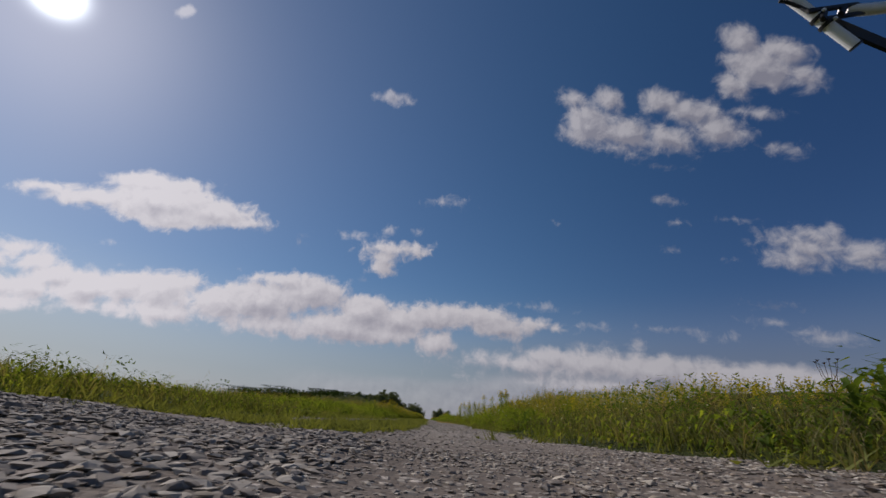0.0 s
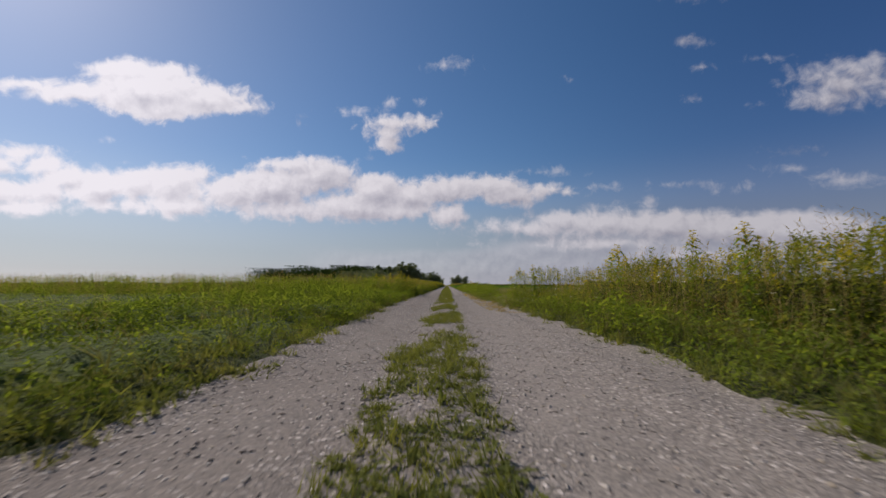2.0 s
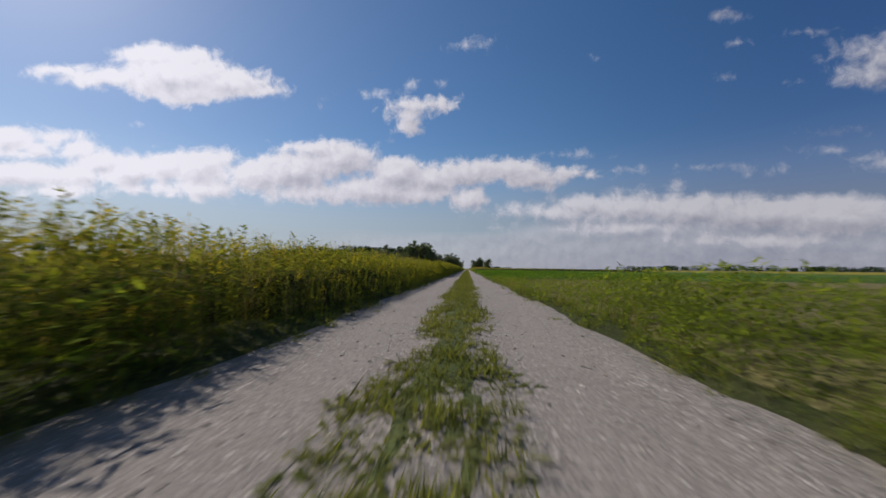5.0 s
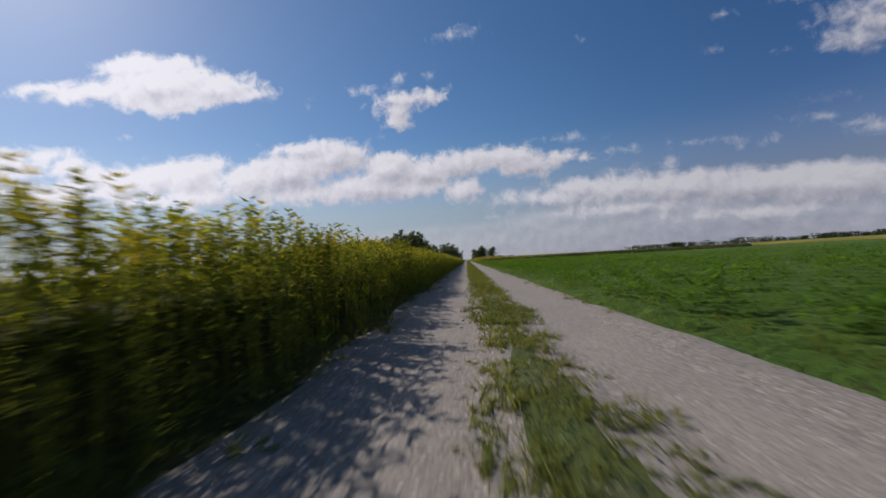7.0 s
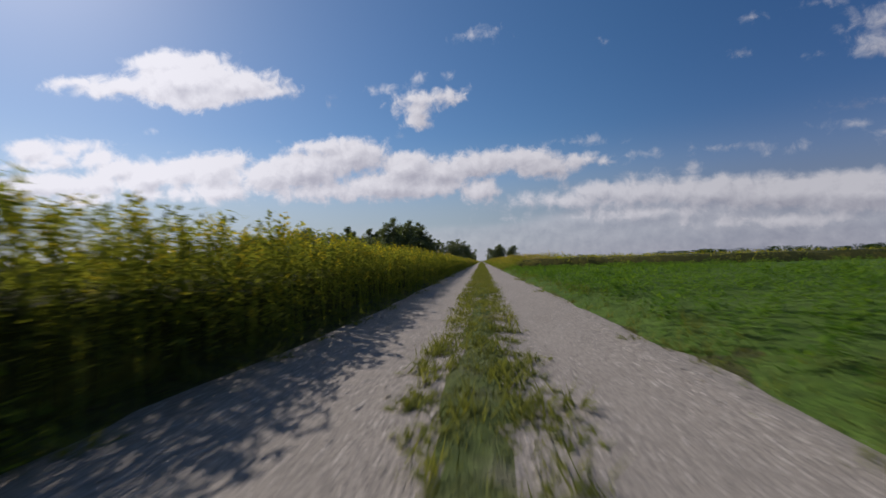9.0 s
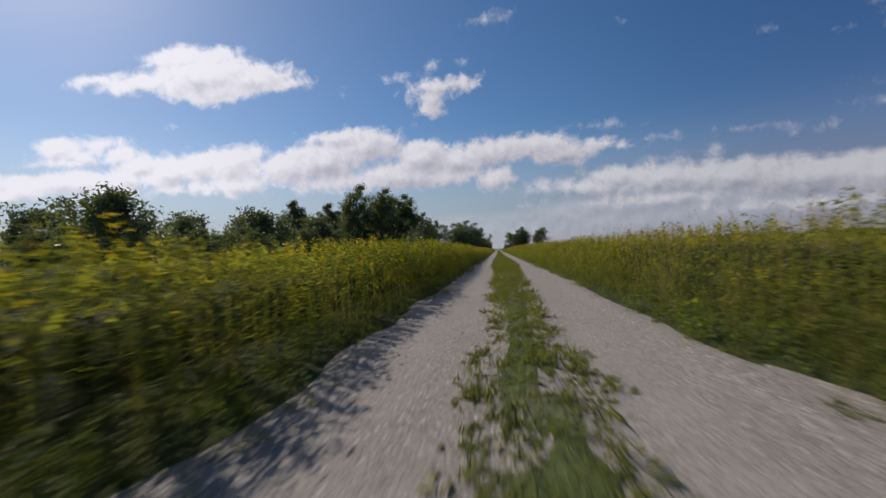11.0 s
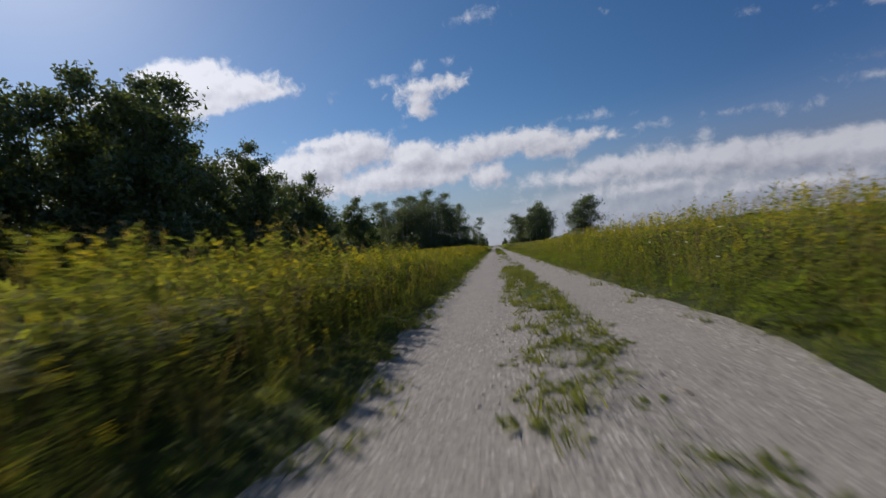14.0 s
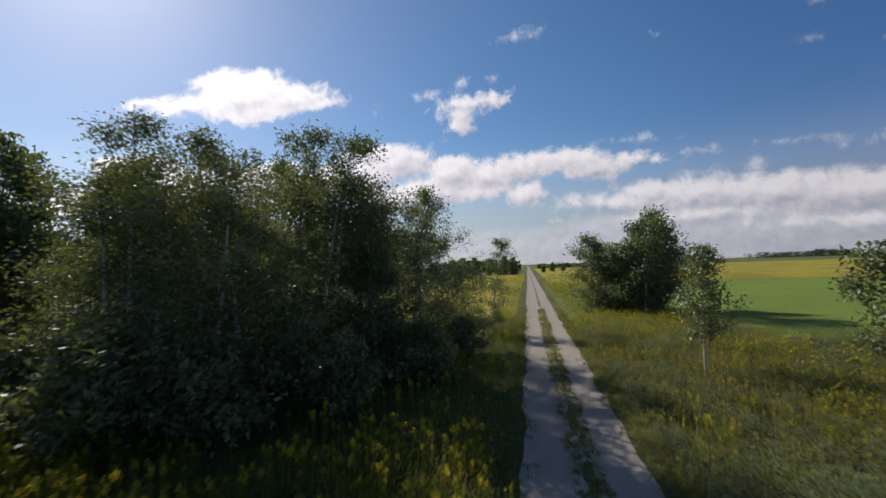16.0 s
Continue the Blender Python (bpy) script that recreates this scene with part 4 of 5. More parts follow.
plant("rough_grass", TUSSOCK, [(1.9, 4.2, 0.3, 9, 30), (1.8, 4.2, 9, 29, 7), (-6.5, -1.7, 0.3, 9, 17), (-6, -1.8, 9, 38, 3), (1.7, 3.0, 208, 350, 4), (1.7, 6, 350, 425, 4), (-5, -1.8, 286, 400, 3)],
      [MAT_ROUGH], "long rough grass lying over in all directions", lambda x, y: np.where(y < 9, np.where(x > 0, 0.20 + 0.16 * np.clip(x - 1.9, 0, 1.2), 0.30), 0.34), edge, "grass")
plant("broad_weeds", [sprig_weed(R1, 22, 0.20) for _ in range(6)], [(-10, -1.9, 9, 41, 7)], [MAT_WEED], "mounds of large-leaved green weeds in the meadow", lambda x, y: 0.20 + 0.24 * np.clip(wobble(x, y, 0.9, 2.4) + along(y, (9, 0.1), (32, 0.2), (41, 1.2)), 0, 1.5), lambda x, y: edge(x, y) & (wobble(x, y, 0.9, 2.4) > -0.1))
plant("start_herbs", BUSH_MID, [(2.0, 3.6, 0.8, 8, 8), (-6, -1.9, 0.5, 8, 9)], [MAT_DOCK, MAT_FLOWER], "leafy green herbs in the rough grass", lambda x, y: np.where(x > 0, 0.30 + 0.22 * np.clip(x - 2.0, 0, 1), 0.30) * (1 + 0.45 * wobble(x, y, 2.2, 0.9)), edge)
plant("leafy_weeds", WEED, [(-9, -3.5, -3, 20, 15), (-3.5, -1.6, -3, 20, 32), (-9, -3.5, 20, 41, 16), (-3.5, -1.6, 20, 41, 34), (1.6, 3.8, -3, 8, 30), (1.6, 4.0, 8, 28, 32), (1.6, 3.4, 28, 92, 12), (-2.2, -1.6, 40, 66, 6), (-2.0, -1.6, 66, 335, 2), (-2.2, -1.6, 335, 440, 8), (1.6, 2.3, 208, 440, 6), (-22, -9, -3, 40, 4)],
      [MAT_WEED], "low broad-leaved green weeds beside the track", lambda x, y: np.where((y < 42) & (y > 19) & (x < 0), along(y, (19, 0.22), (30, 0.27), (35, 0.44)) * (1 + 0.45 * wobble(x, y, 1.6, 0.9)), np.where(y < 30, 0.22 + 0.10 * wobble(x, y, 1.3, 0.4) + 0.07 * np.clip(np.abs(x) - 1.6, 0, 2), 0.30 + 0.08 * wobble(x, y, 1.1, 0.6))), edge)
plant("clover", BUSH_CROP, [(1.45, 5, 90, 207, 11), (5, 14, 90, 207, 6.5), (14, 30, 90, 207, 1.6)], [MAT_CROP, MAT_FLOWER], "bright green clover leaves", lambda x, y: (0.30 + 0.12 * wobble(x, y, 0.7, 1.4) + 0.15 * wobble(x, y, 2.3, 0.2)) * slope(x, 1.4, 0.8), edge, "crop")
plant("edge_weeds", WEED, [(-2.3, -1.3, 44, 335, 15), (-2.5, -1.5, 14, 44, 14), (1.6, 2.5, 12, 30, 12), (1.35, 2.3, 30, 92, 12), (1.3, 2.15, 92, 207, 15), (1.3, 2.15, 208, 400, 8)], [MAT_WEED], "small green weeds creeping onto the gravel's edge", lambda x, y: np.full(len(x), 0.13), lambda x, y: np.abs(x) > 1.38 + ragged(x, y) + 0.25 * wobble(x, y, 3.3, 0.6))
plant("white_flowers", UMBEL, [(1.9, 4, 2, 30, 1.4), (2, 5, 330, 380, 0.7), (-3, -1.8, 10, 36, 0.3)], [MAT_WEED, MAT_WHITE], "white flat-topped wild flowers", lambda x, y: side_height(x, y) * 0.9, edge, "flowers")


def strip_density(y):
    return along(y, (-5, 0.0), (2.9, 0.0), (3.7, 0.62), (15, 0.75), (18, 0.45), (30, 0.35), (36, 0.42), (48, 0.40), (54, 0.8), (62, 0.95), (248, 0.95), (256, 1.15), (280, 1.15), (290, 0.95), (298, 0.40), (322, 0.34), (331, 0.40), (334, 0.85), (342, 0.8), (345, 0.16), (366, 0.16), (372, 0.55), (384, 0.75), (600, 0.9))


def strip_amount(x, y):
    """Above zero where grass grows between the ruts."""
    shift = along(y, (0, -0.80), (4, -0.72), (6, -0.38), (9, -0.15), (12, 0.0), (200, 0.04), (222, 0.10), (238, 0.02), (252, 0.15), (267, 0.20), (283, 0.12), (330, 0.1), (600, 0.05))
    wide = 0.36 + 0.08 * wobble(x * 0, y, 1.3, 0.2) + along(y, (0, 0.55), (4, 0.48), (6, 0.28), (8, 0.12), (14, -0.04), (36, -0.06), (60, 0.02), (242, 0.02), (252, 0.10), (259, 0.30), (272, 0.28), (286, 0.08), (292, 0.02), (600, 0.02))
    patch = 0.5 + 0.5 * wobble(x * 2, y, 1.5, 3.0) + 0.25 * wobble(x * 3, y, 4.0, 1.0)
    return np.minimum((wide - np.abs(x - shift)) * 2, strip_density(y) * 1.35 - 0.1 - patch)


def strip_z(X, Y):
    keep = strip_amount(X, Y)
    return road_z(X, Y) - 0.06 + 0.072 * np.clip(keep * 2.2 + along(Y, (0, -0.25), (50, -0.2), (62, -0.08), (288, -0.08), (298, -0.25), (600, -0.05)), 0, 1) + RNG.uniform(-0.014, 0.014, X.shape)


xs = steps((-1.83, 1.05, 0.08))
ys = steps((-2, 60, 0.12), (60, 440, 0.3), (440, 800, 5))
tagged(new("trim_centre_strip", grid_mesh("trim_centre_strip", xs, ys, strip_z, MAT_TURF)), "grassy soil ridge between the wheel ruts", "verge", kind="structure")
TURF = [sprig_turf(R1) for _ in range(8)]
x, y = (np.concatenate(q) for q in zip(spots(-1.0, 0.65, 2, 45, 140), spots(-1.8, -1.0, 2, 8, 140)))
x2, y2 = (np.concatenate(q) for q in zip(spots(-0.6, 0.65, 45, 440, 46), spots(0.65, 1.0, 245, 290, 80), spots(-0.6, 0.65, 250, 288, 40)))
x, y = np.concatenate([x, x2]), np.concatenate([y, y2])
k = strip_amount(x, y) > RNG.uniform(-0.16, 0.02, len(x))
x, y = x[k], y[k]
scatter("centre_grass", TURF, x, y, road_z(x, y), RNG.uniform(0.03, 0.10, len(x)) * RNG.choice([1.0, 1.0, 1.9], len(x)) * along(y, (0, 0.55), (12, 0.7), (40, 0.95), (60, 1.0)), [MAT_LOWGRASS], "low grass strip between the wheel ruts", "grass", stretch=RNG.uniform(0.12, 0.24, len(x)) * along(y, (0, 1.0), (45, 1.0), (60, 1.5)))
x, y = (np.concatenate(q) for q in zip(spots(-1.6, 0.55, 2, 9, 24), spots(-0.9, 0.55, 9, 45, 12), spots(-0.55, 0.60, 45, 440, 30)))
k = strip_amount(x, y) > 0
x, y = x[k], y[k]
scatter("centre_weeds", WEED, x, y, road_z(x, y) - 0.01, RNG.uniform(0.06, 0.15, len(x)), [MAT_LOWGRASS], "small green weeds between the wheel ruts", "plants")


x, y = (np.concatenate(q) for q in zip(spots(1.05, 2.5, -1, 440, 30), spots(1.4, 2.6, 8, 60, 40), spots(1.2, 2.1, 286, 400, 22)))
x = x * RNG.choice([-1.0, 1.0], len(x))
k = (np.abs(x) - ragged(x, y) - 1.22) * 1.6 + 0.35 * wobble(x * 2, y, 2.7, 0.8) > RNG.uniform(0, 0.9, len(x))
x, y = x[k], y[k]
scatter("edge_grass", TURF, x, y, np.maximum(road_z(x, y), ground_z(x, y)) - 0.005, RNG.uniform(0.05, 0.16, len(x)), [MAT_LOWGRASS], "short grass creeping over the gravel's edge", "grass", stretch=RNG.uniform(0.16, 0.34, len(x)))
x, y = spots(1.25, 2.6, 24, 46, 26)
scatter("mown_stubble", TURF, *(q := spots(3.4, 15, 30, 91, 4.5)), ground_z(*q) + 0.05, RNG.uniform(0.05, 0.16, len(q[0])), [MAT_LOWGRASS], "short uneven grass on the mown meadow", "grass", stretch=RNG.uniform(0.25, 0.6, len(q[0])))
scatter("straw_litter", TURF, x, y, np.maximum(road_z(x, y), ground_z(x, y)), RNG.uniform(0.02, 0.07, len(x)), [MAT_STRAW], "mown dry straw lying at the track's edge", "straw", stretch=RNG.uniform(0.10, 0.24, len(x)))

# ---- trees ----
def tube(path, radii, sides=6):
    """A tapered limb along a path, as points and triangles."""
    path = np.asarray(path, float)
    V, T = [], []
    for i, (p, rad) in enumerate(zip(path, radii)):
        d = path[min(i + 1, len(path) - 1)] - path[max(i - 1, 0)]
        d = d / np.linalg.norm(d)
        a = np.cross(d, (0.31, 0.95, 0.05))
        a /= np.linalg.norm(a)
        b = np.cross(d, a)
        for s in range(sides):
            k = 2 * np.pi * s / sides
            V.append(p + rad * (a * math.cos(k) + b * math.sin(k)))
    for i in range(len(path) - 1):
        for s in range(sides):
            q, w = i * sides + s, i * sides + (s + 1) % sides
            T += [(q, w, w + sides), (q, w + sides, q + sides)]
    return np.array(V), np.array(T)


def tree_meshes(name, seed, height, width, leaves, leaf, bark, foliage, base=0.15, stems=1, lean=0.05, split=False, girth=1.0, full=1.0):
    """Trunk with limbs, and a crown of small leaf faces gathered round the limbs' twigs. split: every limb a mesh of its own."""
    r = np.random.default_rng(seed)
    wood, twigs = [], []
    for s in range(stems):
        foot = np.array([0, 0, -0.15]) + (ring(r.uniform(0, 6.28)) * r.uniform(0.1, width * 0.28) if stems > 1 else 0)
        out = ring(r.uniform(0, 6.28)) * height * (lean + (0.12 if stems > 1 else 0.0)) * r.uniform(0.4, 1)
        top = height * (1.0 if s == 0 else r.uniform(0.7, 0.97))
        ks = np.linspace(0, 1, 8)
        sway = np.array([[math.sin(k * 5 + seed), math.cos(k * 4 + seed), 0] for k in ks]) * 0.012 * height
        path = foot + np.array([[*(out[:2] * k ** 1.3), k * top] for k in ks]) + sway * ks[:, None]
        wood.append(("trunk", *tube(path, girth * 0.010 * height * (1.05 - ks) ** 0.9 + 0.008, 8)))
        limbs = int(26 / stems) + 6
        for i in range(limbs):
            k = base + (0.96 - base) * (i + r.uniform(0, 1)) / limbs
            root = np.array([np.interp(k, ks, path[:, c]) for c in range(3)])
            q = (k - base) / (1 - base)
            reach = width * 0.5 * (math.sin(min(1, q * 1.5 + 0.25) * math.pi * 0.5) * (1 - q) ** 0.55 + 0.10) * r.uniform(0.55, 1.15)
            d = ring(i * 2.4 + r.uniform(-0.5, 0.5))
            up = r.uniform(0.25, 0.7) * reach
            limb = [root, root + d * reach * 0.5 + np.array([0, 0, up * 0.6]), root + d * reach + np.array([0, 0, up * 0.85])]
            rad = 0.004 * height * (1.1 - k)
            wood.append(("branch", *tube(limb, [rad + 0.006, rad * 0.6 + 0.005, 0.004], 4)))
            for j in range(8):
                f = r.uniform(0.2, 1.05)
                p = limb[0] * (1 - f) + limb[2] * f
                twigs.append((p + r.normal(size=3) * reach * 0.12, full * (0.11 * width * r.uniform(0.4, 1.25) + 0.10)))
    if split:
        parts = [(n, tri_mesh(name + "_" + n, v, t, [bark if n == "trunk" else MAT_DARKBARK], smooth=True)) for n, v, t in wood]
    else:
        shift = np.cumsum([0] + [len(v) for _, v, _ in wood])
        parts = [("trunk", tri_mesh(name + "_trunk", np.concatenate([v for _, v, _ in wood]), np.concatenate([t + o for (_, _, t), o in zip(wood, shift)]), [bark], smooth=True))]
    pick = r.integers(0, len(twigs), leaves)
    P = np.array([t[0] for t in twigs])[pick]
    S = np.array([t[1] for t in twigs])[pick]
    c = P + np.clip(r.normal(size=(leaves, 3)), -1.6, 1.6) * S[:, None] * np.array([1, 1, 0.8]) * 0.52
    c[:, 2] = np.maximum(c[:, 2], height * base * 0.45 + 0.1)
    a = r.normal(size=(leaves, 3))
    a /= np.linalg.norm(a, axis=1)[:, None]
    b = np.cross(a, r.normal(size=(leaves, 3)))
    b /= np.linalg.norm(b, axis=1)[:, None]
    sz = leaf * r.uniform(0.6, 1.3, leaves)[:, None]
    W = np.stack([c - a * sz * 0.55 - b * sz * 0.3, c - a * sz * 0.35 + b * sz * 0.38, c + a * sz * 0.75], 1).reshape(-1, 3)
    F = np.arange(leaves * 3).reshape(-1, 3)
    return parts + [("crown", tri_mesh(name + "_crown", W, F, [foliage]))]


def tree(name, meshes, label, group=""):
    ob = tagged(new(name), label, "tree", group)
    for part_name, me in meshes:
        p = new(part_name, me)
        p.parent = ob
    return ob


def put(ob, x, y, size=1.0, turn=0.0, first=False):
    m = pose(x, y, float(ground_z(x, y)), 0, 0, turn) @ Matrix.Scale(size, 4)
    if first:
        ob.matrix_basis = m
        return ob
    return copy_thing(ob, m)


def grove(name, meshes, label, group, places):
    """The first tree is built, the others are copies: (x, y, size)."""
    ob = None
    for i, (x, y, s) in enumerate(places):
        if ob is None:
            ob = tree(name, meshes, label, group)
            put(ob, x, y, s, 40.0, True)
        else:
            c = copy_thing(ob, pose(x, y, float(ground_z(x, y)), 0, 0, 77.0 * i) @ Matrix.Scale(s / ob.scale[0], 4))


grove("birch", tree_meshes("birch", 3, 14, 9.0, 30000, 0.138, MAT_BARK, MAT_BIRCH, 0.05, 3, split=True), "tall green birch with pale trunk at the track's edge", "birches by the track",
      [(-14.5, 409, 1.0), (-10.5, 406, 0.90), (-17.2, 406, 0.92), (-6.8, 415, 0.72), (-12.0, 402, 0.78), (-16.5, 401, 0.85)])
grove("birch", tree_meshes("birch_b", 8, 13, 7.0, 20000, 0.138, MAT_BARK, MAT_BIRCH, 0.05, 2, split=True), "slender green birch among other birches", "birches by the track",
      [(-12, 412, 0.95), (-19.5, 409, 0.95), (-16, 415, 1.0), (-5.4, 422, 0.60), (-8.2, 409, 0.8), (-18.5, 403, 0.9)])
grove("alder", tree_meshes("alder", 5, 16.0, 9.5, 15000, 0.31, MAT_DARKBARK, MAT_DARKLEAF, 0.03, 3), "dark green leafy tree at the wood's edge", "wood's edge trees",
      [(-24, 366, 0.84), (-37, 340, 1.2), (-29, 358, 1.18), (-33, 349, 1.0), (-27, 376, 0.9), (-26, 357, 1.02), (-21.5, 371, 0.7), (-34.5, 402, 0.85), (-37, 411, 1.05), (-37, 405, 0.85), (-30, 342, 1.12), (-33.5, 354.5, 1.15), (-38, 361, 1.1), (-33, 408, 0.72), (-40, 398, 0.85), (-30.5, 414, 0.9), (-39.5, 403, 0.95)])
grove("alder", tree_meshes("alder_b", 6, 15.5, 9, 9500, 0.38, MAT_DARKBARK, MAT_DARKLEAF, 0.03, 2), "dark green tree inside the wood", "wood trees",
      [(-52, 342, 1.05), (-45, 347, 1.0), (-46, 402, 0.9), (-55, 405, 1.0), (-64, 400, 1.0), (-75, 398, 0.95), (-88, 402, 1.0), (-102, 400, 0.9), (-120, 405, 0.9), (-62, 352, 0.9), (-40, 350, 1.0), (-31, 368, 0.95), (-36, 360, 1.0), (-42, 372, 0.9), (-35, 380, 0.85), (-30, 386, 0.75), (-48, 362, 1.0), (-44, 388, 0.9)])
WILLOW = tree_meshes("willow", 9, 7, 9, 5000, 0.37, MAT_DARKBARK, MAT_BIRCH, 0.02, 4)
grove("willow_bush", WILLOW, "round green willow bush at the meadow's edge", "bushes",
      [(-45, 279, 1.4), (-70, 300, 1.4), (-62, 284, 1.3), (-54, 290, 1.1), (-82, 290, 0.8), (-95, 300, 0.9), (-62, 312, 1.5), (-50, 318, 1.6), (-40, 324, 1.4), (-105, 308, 0.9), (-48, 297, 0.9), (-55, 279, 0.85), (-40, 300, 0.8), (-36, 312, 0.9), (-120, 300, 0.8), (-60, 296, 1.2), (-75, 318, 0.9), (-90, 325, 0.8), (-57, 326, 1.6), (-110, 330, 0.9), (-130, 335, 0.9)])
grove("low_shrub", WILLOW, "low green shrub among the birches", "shrubs",
      [(-8.4, 403, 0.42), (-11.5, 400, 0.5), (-14.5, 398.5, 0.55), (-18.2, 399, 0.5), (-6.2, 407.5, 0.42), (-9.6, 411, 0.5), (-12.8, 405.5, 0.6), (-5.0, 412, 0.36), (-28, 384, 0.6), (-21, 362, 0.6), (-25, 352, 0.7), (-31, 343, 0.7), (-33, 388, 0.7), (12.5, 404, 0.25), (-29, 394, 0.4), (-25.5, 396, 0.36), (-33, 391, 0.42), (-22, 383, 0.62), (-25, 386, 0.6), (-27, 403, 0.5), (-24, 401.5, 0.42), (-30, 400, 0.5), (-36, 394, 0.5)])
grove("sapling_willow", tree_meshes("sapling", 23, 2.4, 1.5, 1500, 0.075, MAT_DARKBARK, MAT_BIRCH, 0.10, 3, girth=0.6), "young willow sapling above the goldenrod", "saplings",
      [(-3.55, 253.3, 1.0), (-4.3, 254.6, 0.9), (-4.2, 268.6, 0.7)])
grove("field_tree", tree_meshes("fieldtree", 13, 9, 6.5, 19000, 0.19, MAT_BARK, MAT_BIRCH, 0.03, 3, split=True, full=1.2), "young green tree standing alone in the meadow", "trees on the other side",
      [(16.3, 411, 1.0), (8.9, 433, 1.2), (12.0, 436, 1.05), (7.2, 434.5, 0.95)])
grove("young_birch", tree_meshes("youngbirch", 17, 6.2, 3.0, 4200, 0.12, MAT_BARK, MAT_BIRCH, 0.30, 1, split=True, girth=0.65), "young birch with thin white stem and sparse leaves", "", [(6.4, 409, 1.0)])
grove("distant_tree", tree_meshes("fartree", 21, 11, 8, 4500, 0.5, MAT_DARKBARK, MAT_DARKLEAF, 0.04, 2), "dark tree far along the track", "distant trees",
      [(-9, 590, 0.8), (-14, 600, 0.9), (-20, 595, 0.8), (-27, 605, 0.9), (8, 640, 0.5), (13, 650, 0.55), (20, 660, 0.5), (-35, 610, 0.9)])


def far_wood(name, x0, x1, y0, y1, count, height, label, per=70, leaf=0.10):
    r = np.random.default_rng(31)
    cx, cy = r.uniform(x0, x1, count), r.uniform(y0, y1, count)
    hs = height * r.uniform(0.45, 1.1, count) * (0.75 + 0.35 * wobble(cx, cy * 0, 0.02, 1.0))
    c = np.repeat(np.stack([cx, cy, hs * 0.42], -1), per, 0)
    spread = np.repeat(np.stack([hs * 0.42, hs * 0.42, hs * 0.30], -1), per, 0)
    c = c + np.clip(r.normal(size=c.shape), -1.15, 1.15) * spread * 0.95
    c[:, 2] = np.clip(c[:, 2], 0.3, None)
    n = len(c)
    a = r.normal(size=(n, 3))
    a /= np.linalg.norm(a, axis=1)[:, None]
    b = np.cross(a, r.normal(size=(n, 3)))
    b /= np.linalg.norm(b, axis=1)[:, None]
    sz = np.repeat(hs, per)[:, None] * leaf
    W = np.stack([c - a * sz, c + b * sz * 0.6, c + a * sz, c - b * sz * 0.6], 1).reshape(-1, 3)
    q = np.arange(n)[:, None] * 4
    F = np.concatenate([q + np.array([[0, 1, 2]]), q + np.array([[0, 2, 3]])])
    return tagged(new(name, tri_mesh(name, W, F, [MAT_FARWOOD])), label, "woods", kind="stuff")


far_wood("far_woods", 560, 2700, 1500, 1620, 520, 25, "dark line of far trees on the horizon")
far_wood("far_woods", -240, -66, 540, 600, 230, 38, "dark pine wood far behind the meadow", 420, 0.030)
far_wood("far_woods", -1500, -350, 900, 980, 160, 8, "low far hedges on the horizon")
far_wood("far_woods", -70, -11, 700, 740, 70, 13, "dark wood where the track runs out of sight")
far_wood("far_woods", 9, 80, 820, 860, 60, 8, "low dark trees beyond the far end of the track")

# ---- single plants close to the track ----
def part(name, me, parent, label="", kind=""):
    ob = new(name, me)
    ob.parent = parent
    return tagged(ob, label, kind=kind)


def leaf_blade(r, length, width, arch, curl):
    """A broad leaf with a folded midrib, arching over."""
    n = 6
    V, T = [], []
    for i in range(n):
        k = i / (n - 1)
        w = width * math.sin(math.pi * min(1.0, 0.12 + 0.88 * k)) ** 0.8
        z = arch * math.sin(k * math.pi * 0.75) * length - 0.25 * k * k * length
        y = k * length * 0.9
        lift = 0.28 * w + curl * w * math.sin(k * 9)
        V += [(-w, y, z + lift), (0, y, z), (w, y, z + lift)]
    for i in range(n - 1):
        a = 3 * i
        T += [(a, a + 1, a + 4), (a, a + 4, a + 3), (a + 1, a + 2, a + 5), (a + 1, a + 5, a + 4)]
    return tri_mesh("leaf", V, T, [MAT_DOCK], smooth=True)


def dock_plant(x, y, height, count, label, seed):
    r = np.random.default_rng(seed)
    ob = tagged(new("dock_plant"), label, "weed", "broad-leaved weeds")
    ob.matrix_basis = pose(x, y, float(ground_z(x, y)))
    v, t = tube([(0, 0, -0.03), (0.01, 0.01, height * 0.45), (0.03, 0.0, height * 0.8)], [0.008, 0.006, 0.003], 6)
    part("stem", tri_mesh("stem", v, t, [MAT_WEED], smooth=True), ob)
    shapes = [leaf_blade(r, 0.27, 0.026, 0.40, 0.1), leaf_blade(r, 0.21, 0.022, 0.5, 0.15), leaf_blade(r, 0.32, 0.028, 0.30, 0.08)]
    for i in range(count):
        k = i / count
        leaf = part("leaf", shapes[i % 3], ob)
        leaf.matrix_basis = pose(0.0, 0.0, height * (0.1 + 0.8 * k), -4 + 30 * k, r.uniform(-15, 15), i * 137.5) @ Matrix.Scale((0.55 + height) * r.uniform(0.8, 1.1) * (1.1 - 0.4 * k), 4)
    return ob


dock_plant(2.42, 2.50, 0.30, 19, "broad-leaved dark green dock plant beside the gravel", 1)
dock_plant(2.80, 2.70, 0.42, 23, "tall broad-leaved dock plant in the verge", 2)
dock_plant(2.30, 2.90, 0.16, 12, "small broad-leaved weed at the gravel's edge", 3)
dock_plant(1.95, 7.3, 0.24, 11, "leafy green weed growing from the gravel's edge", 4)


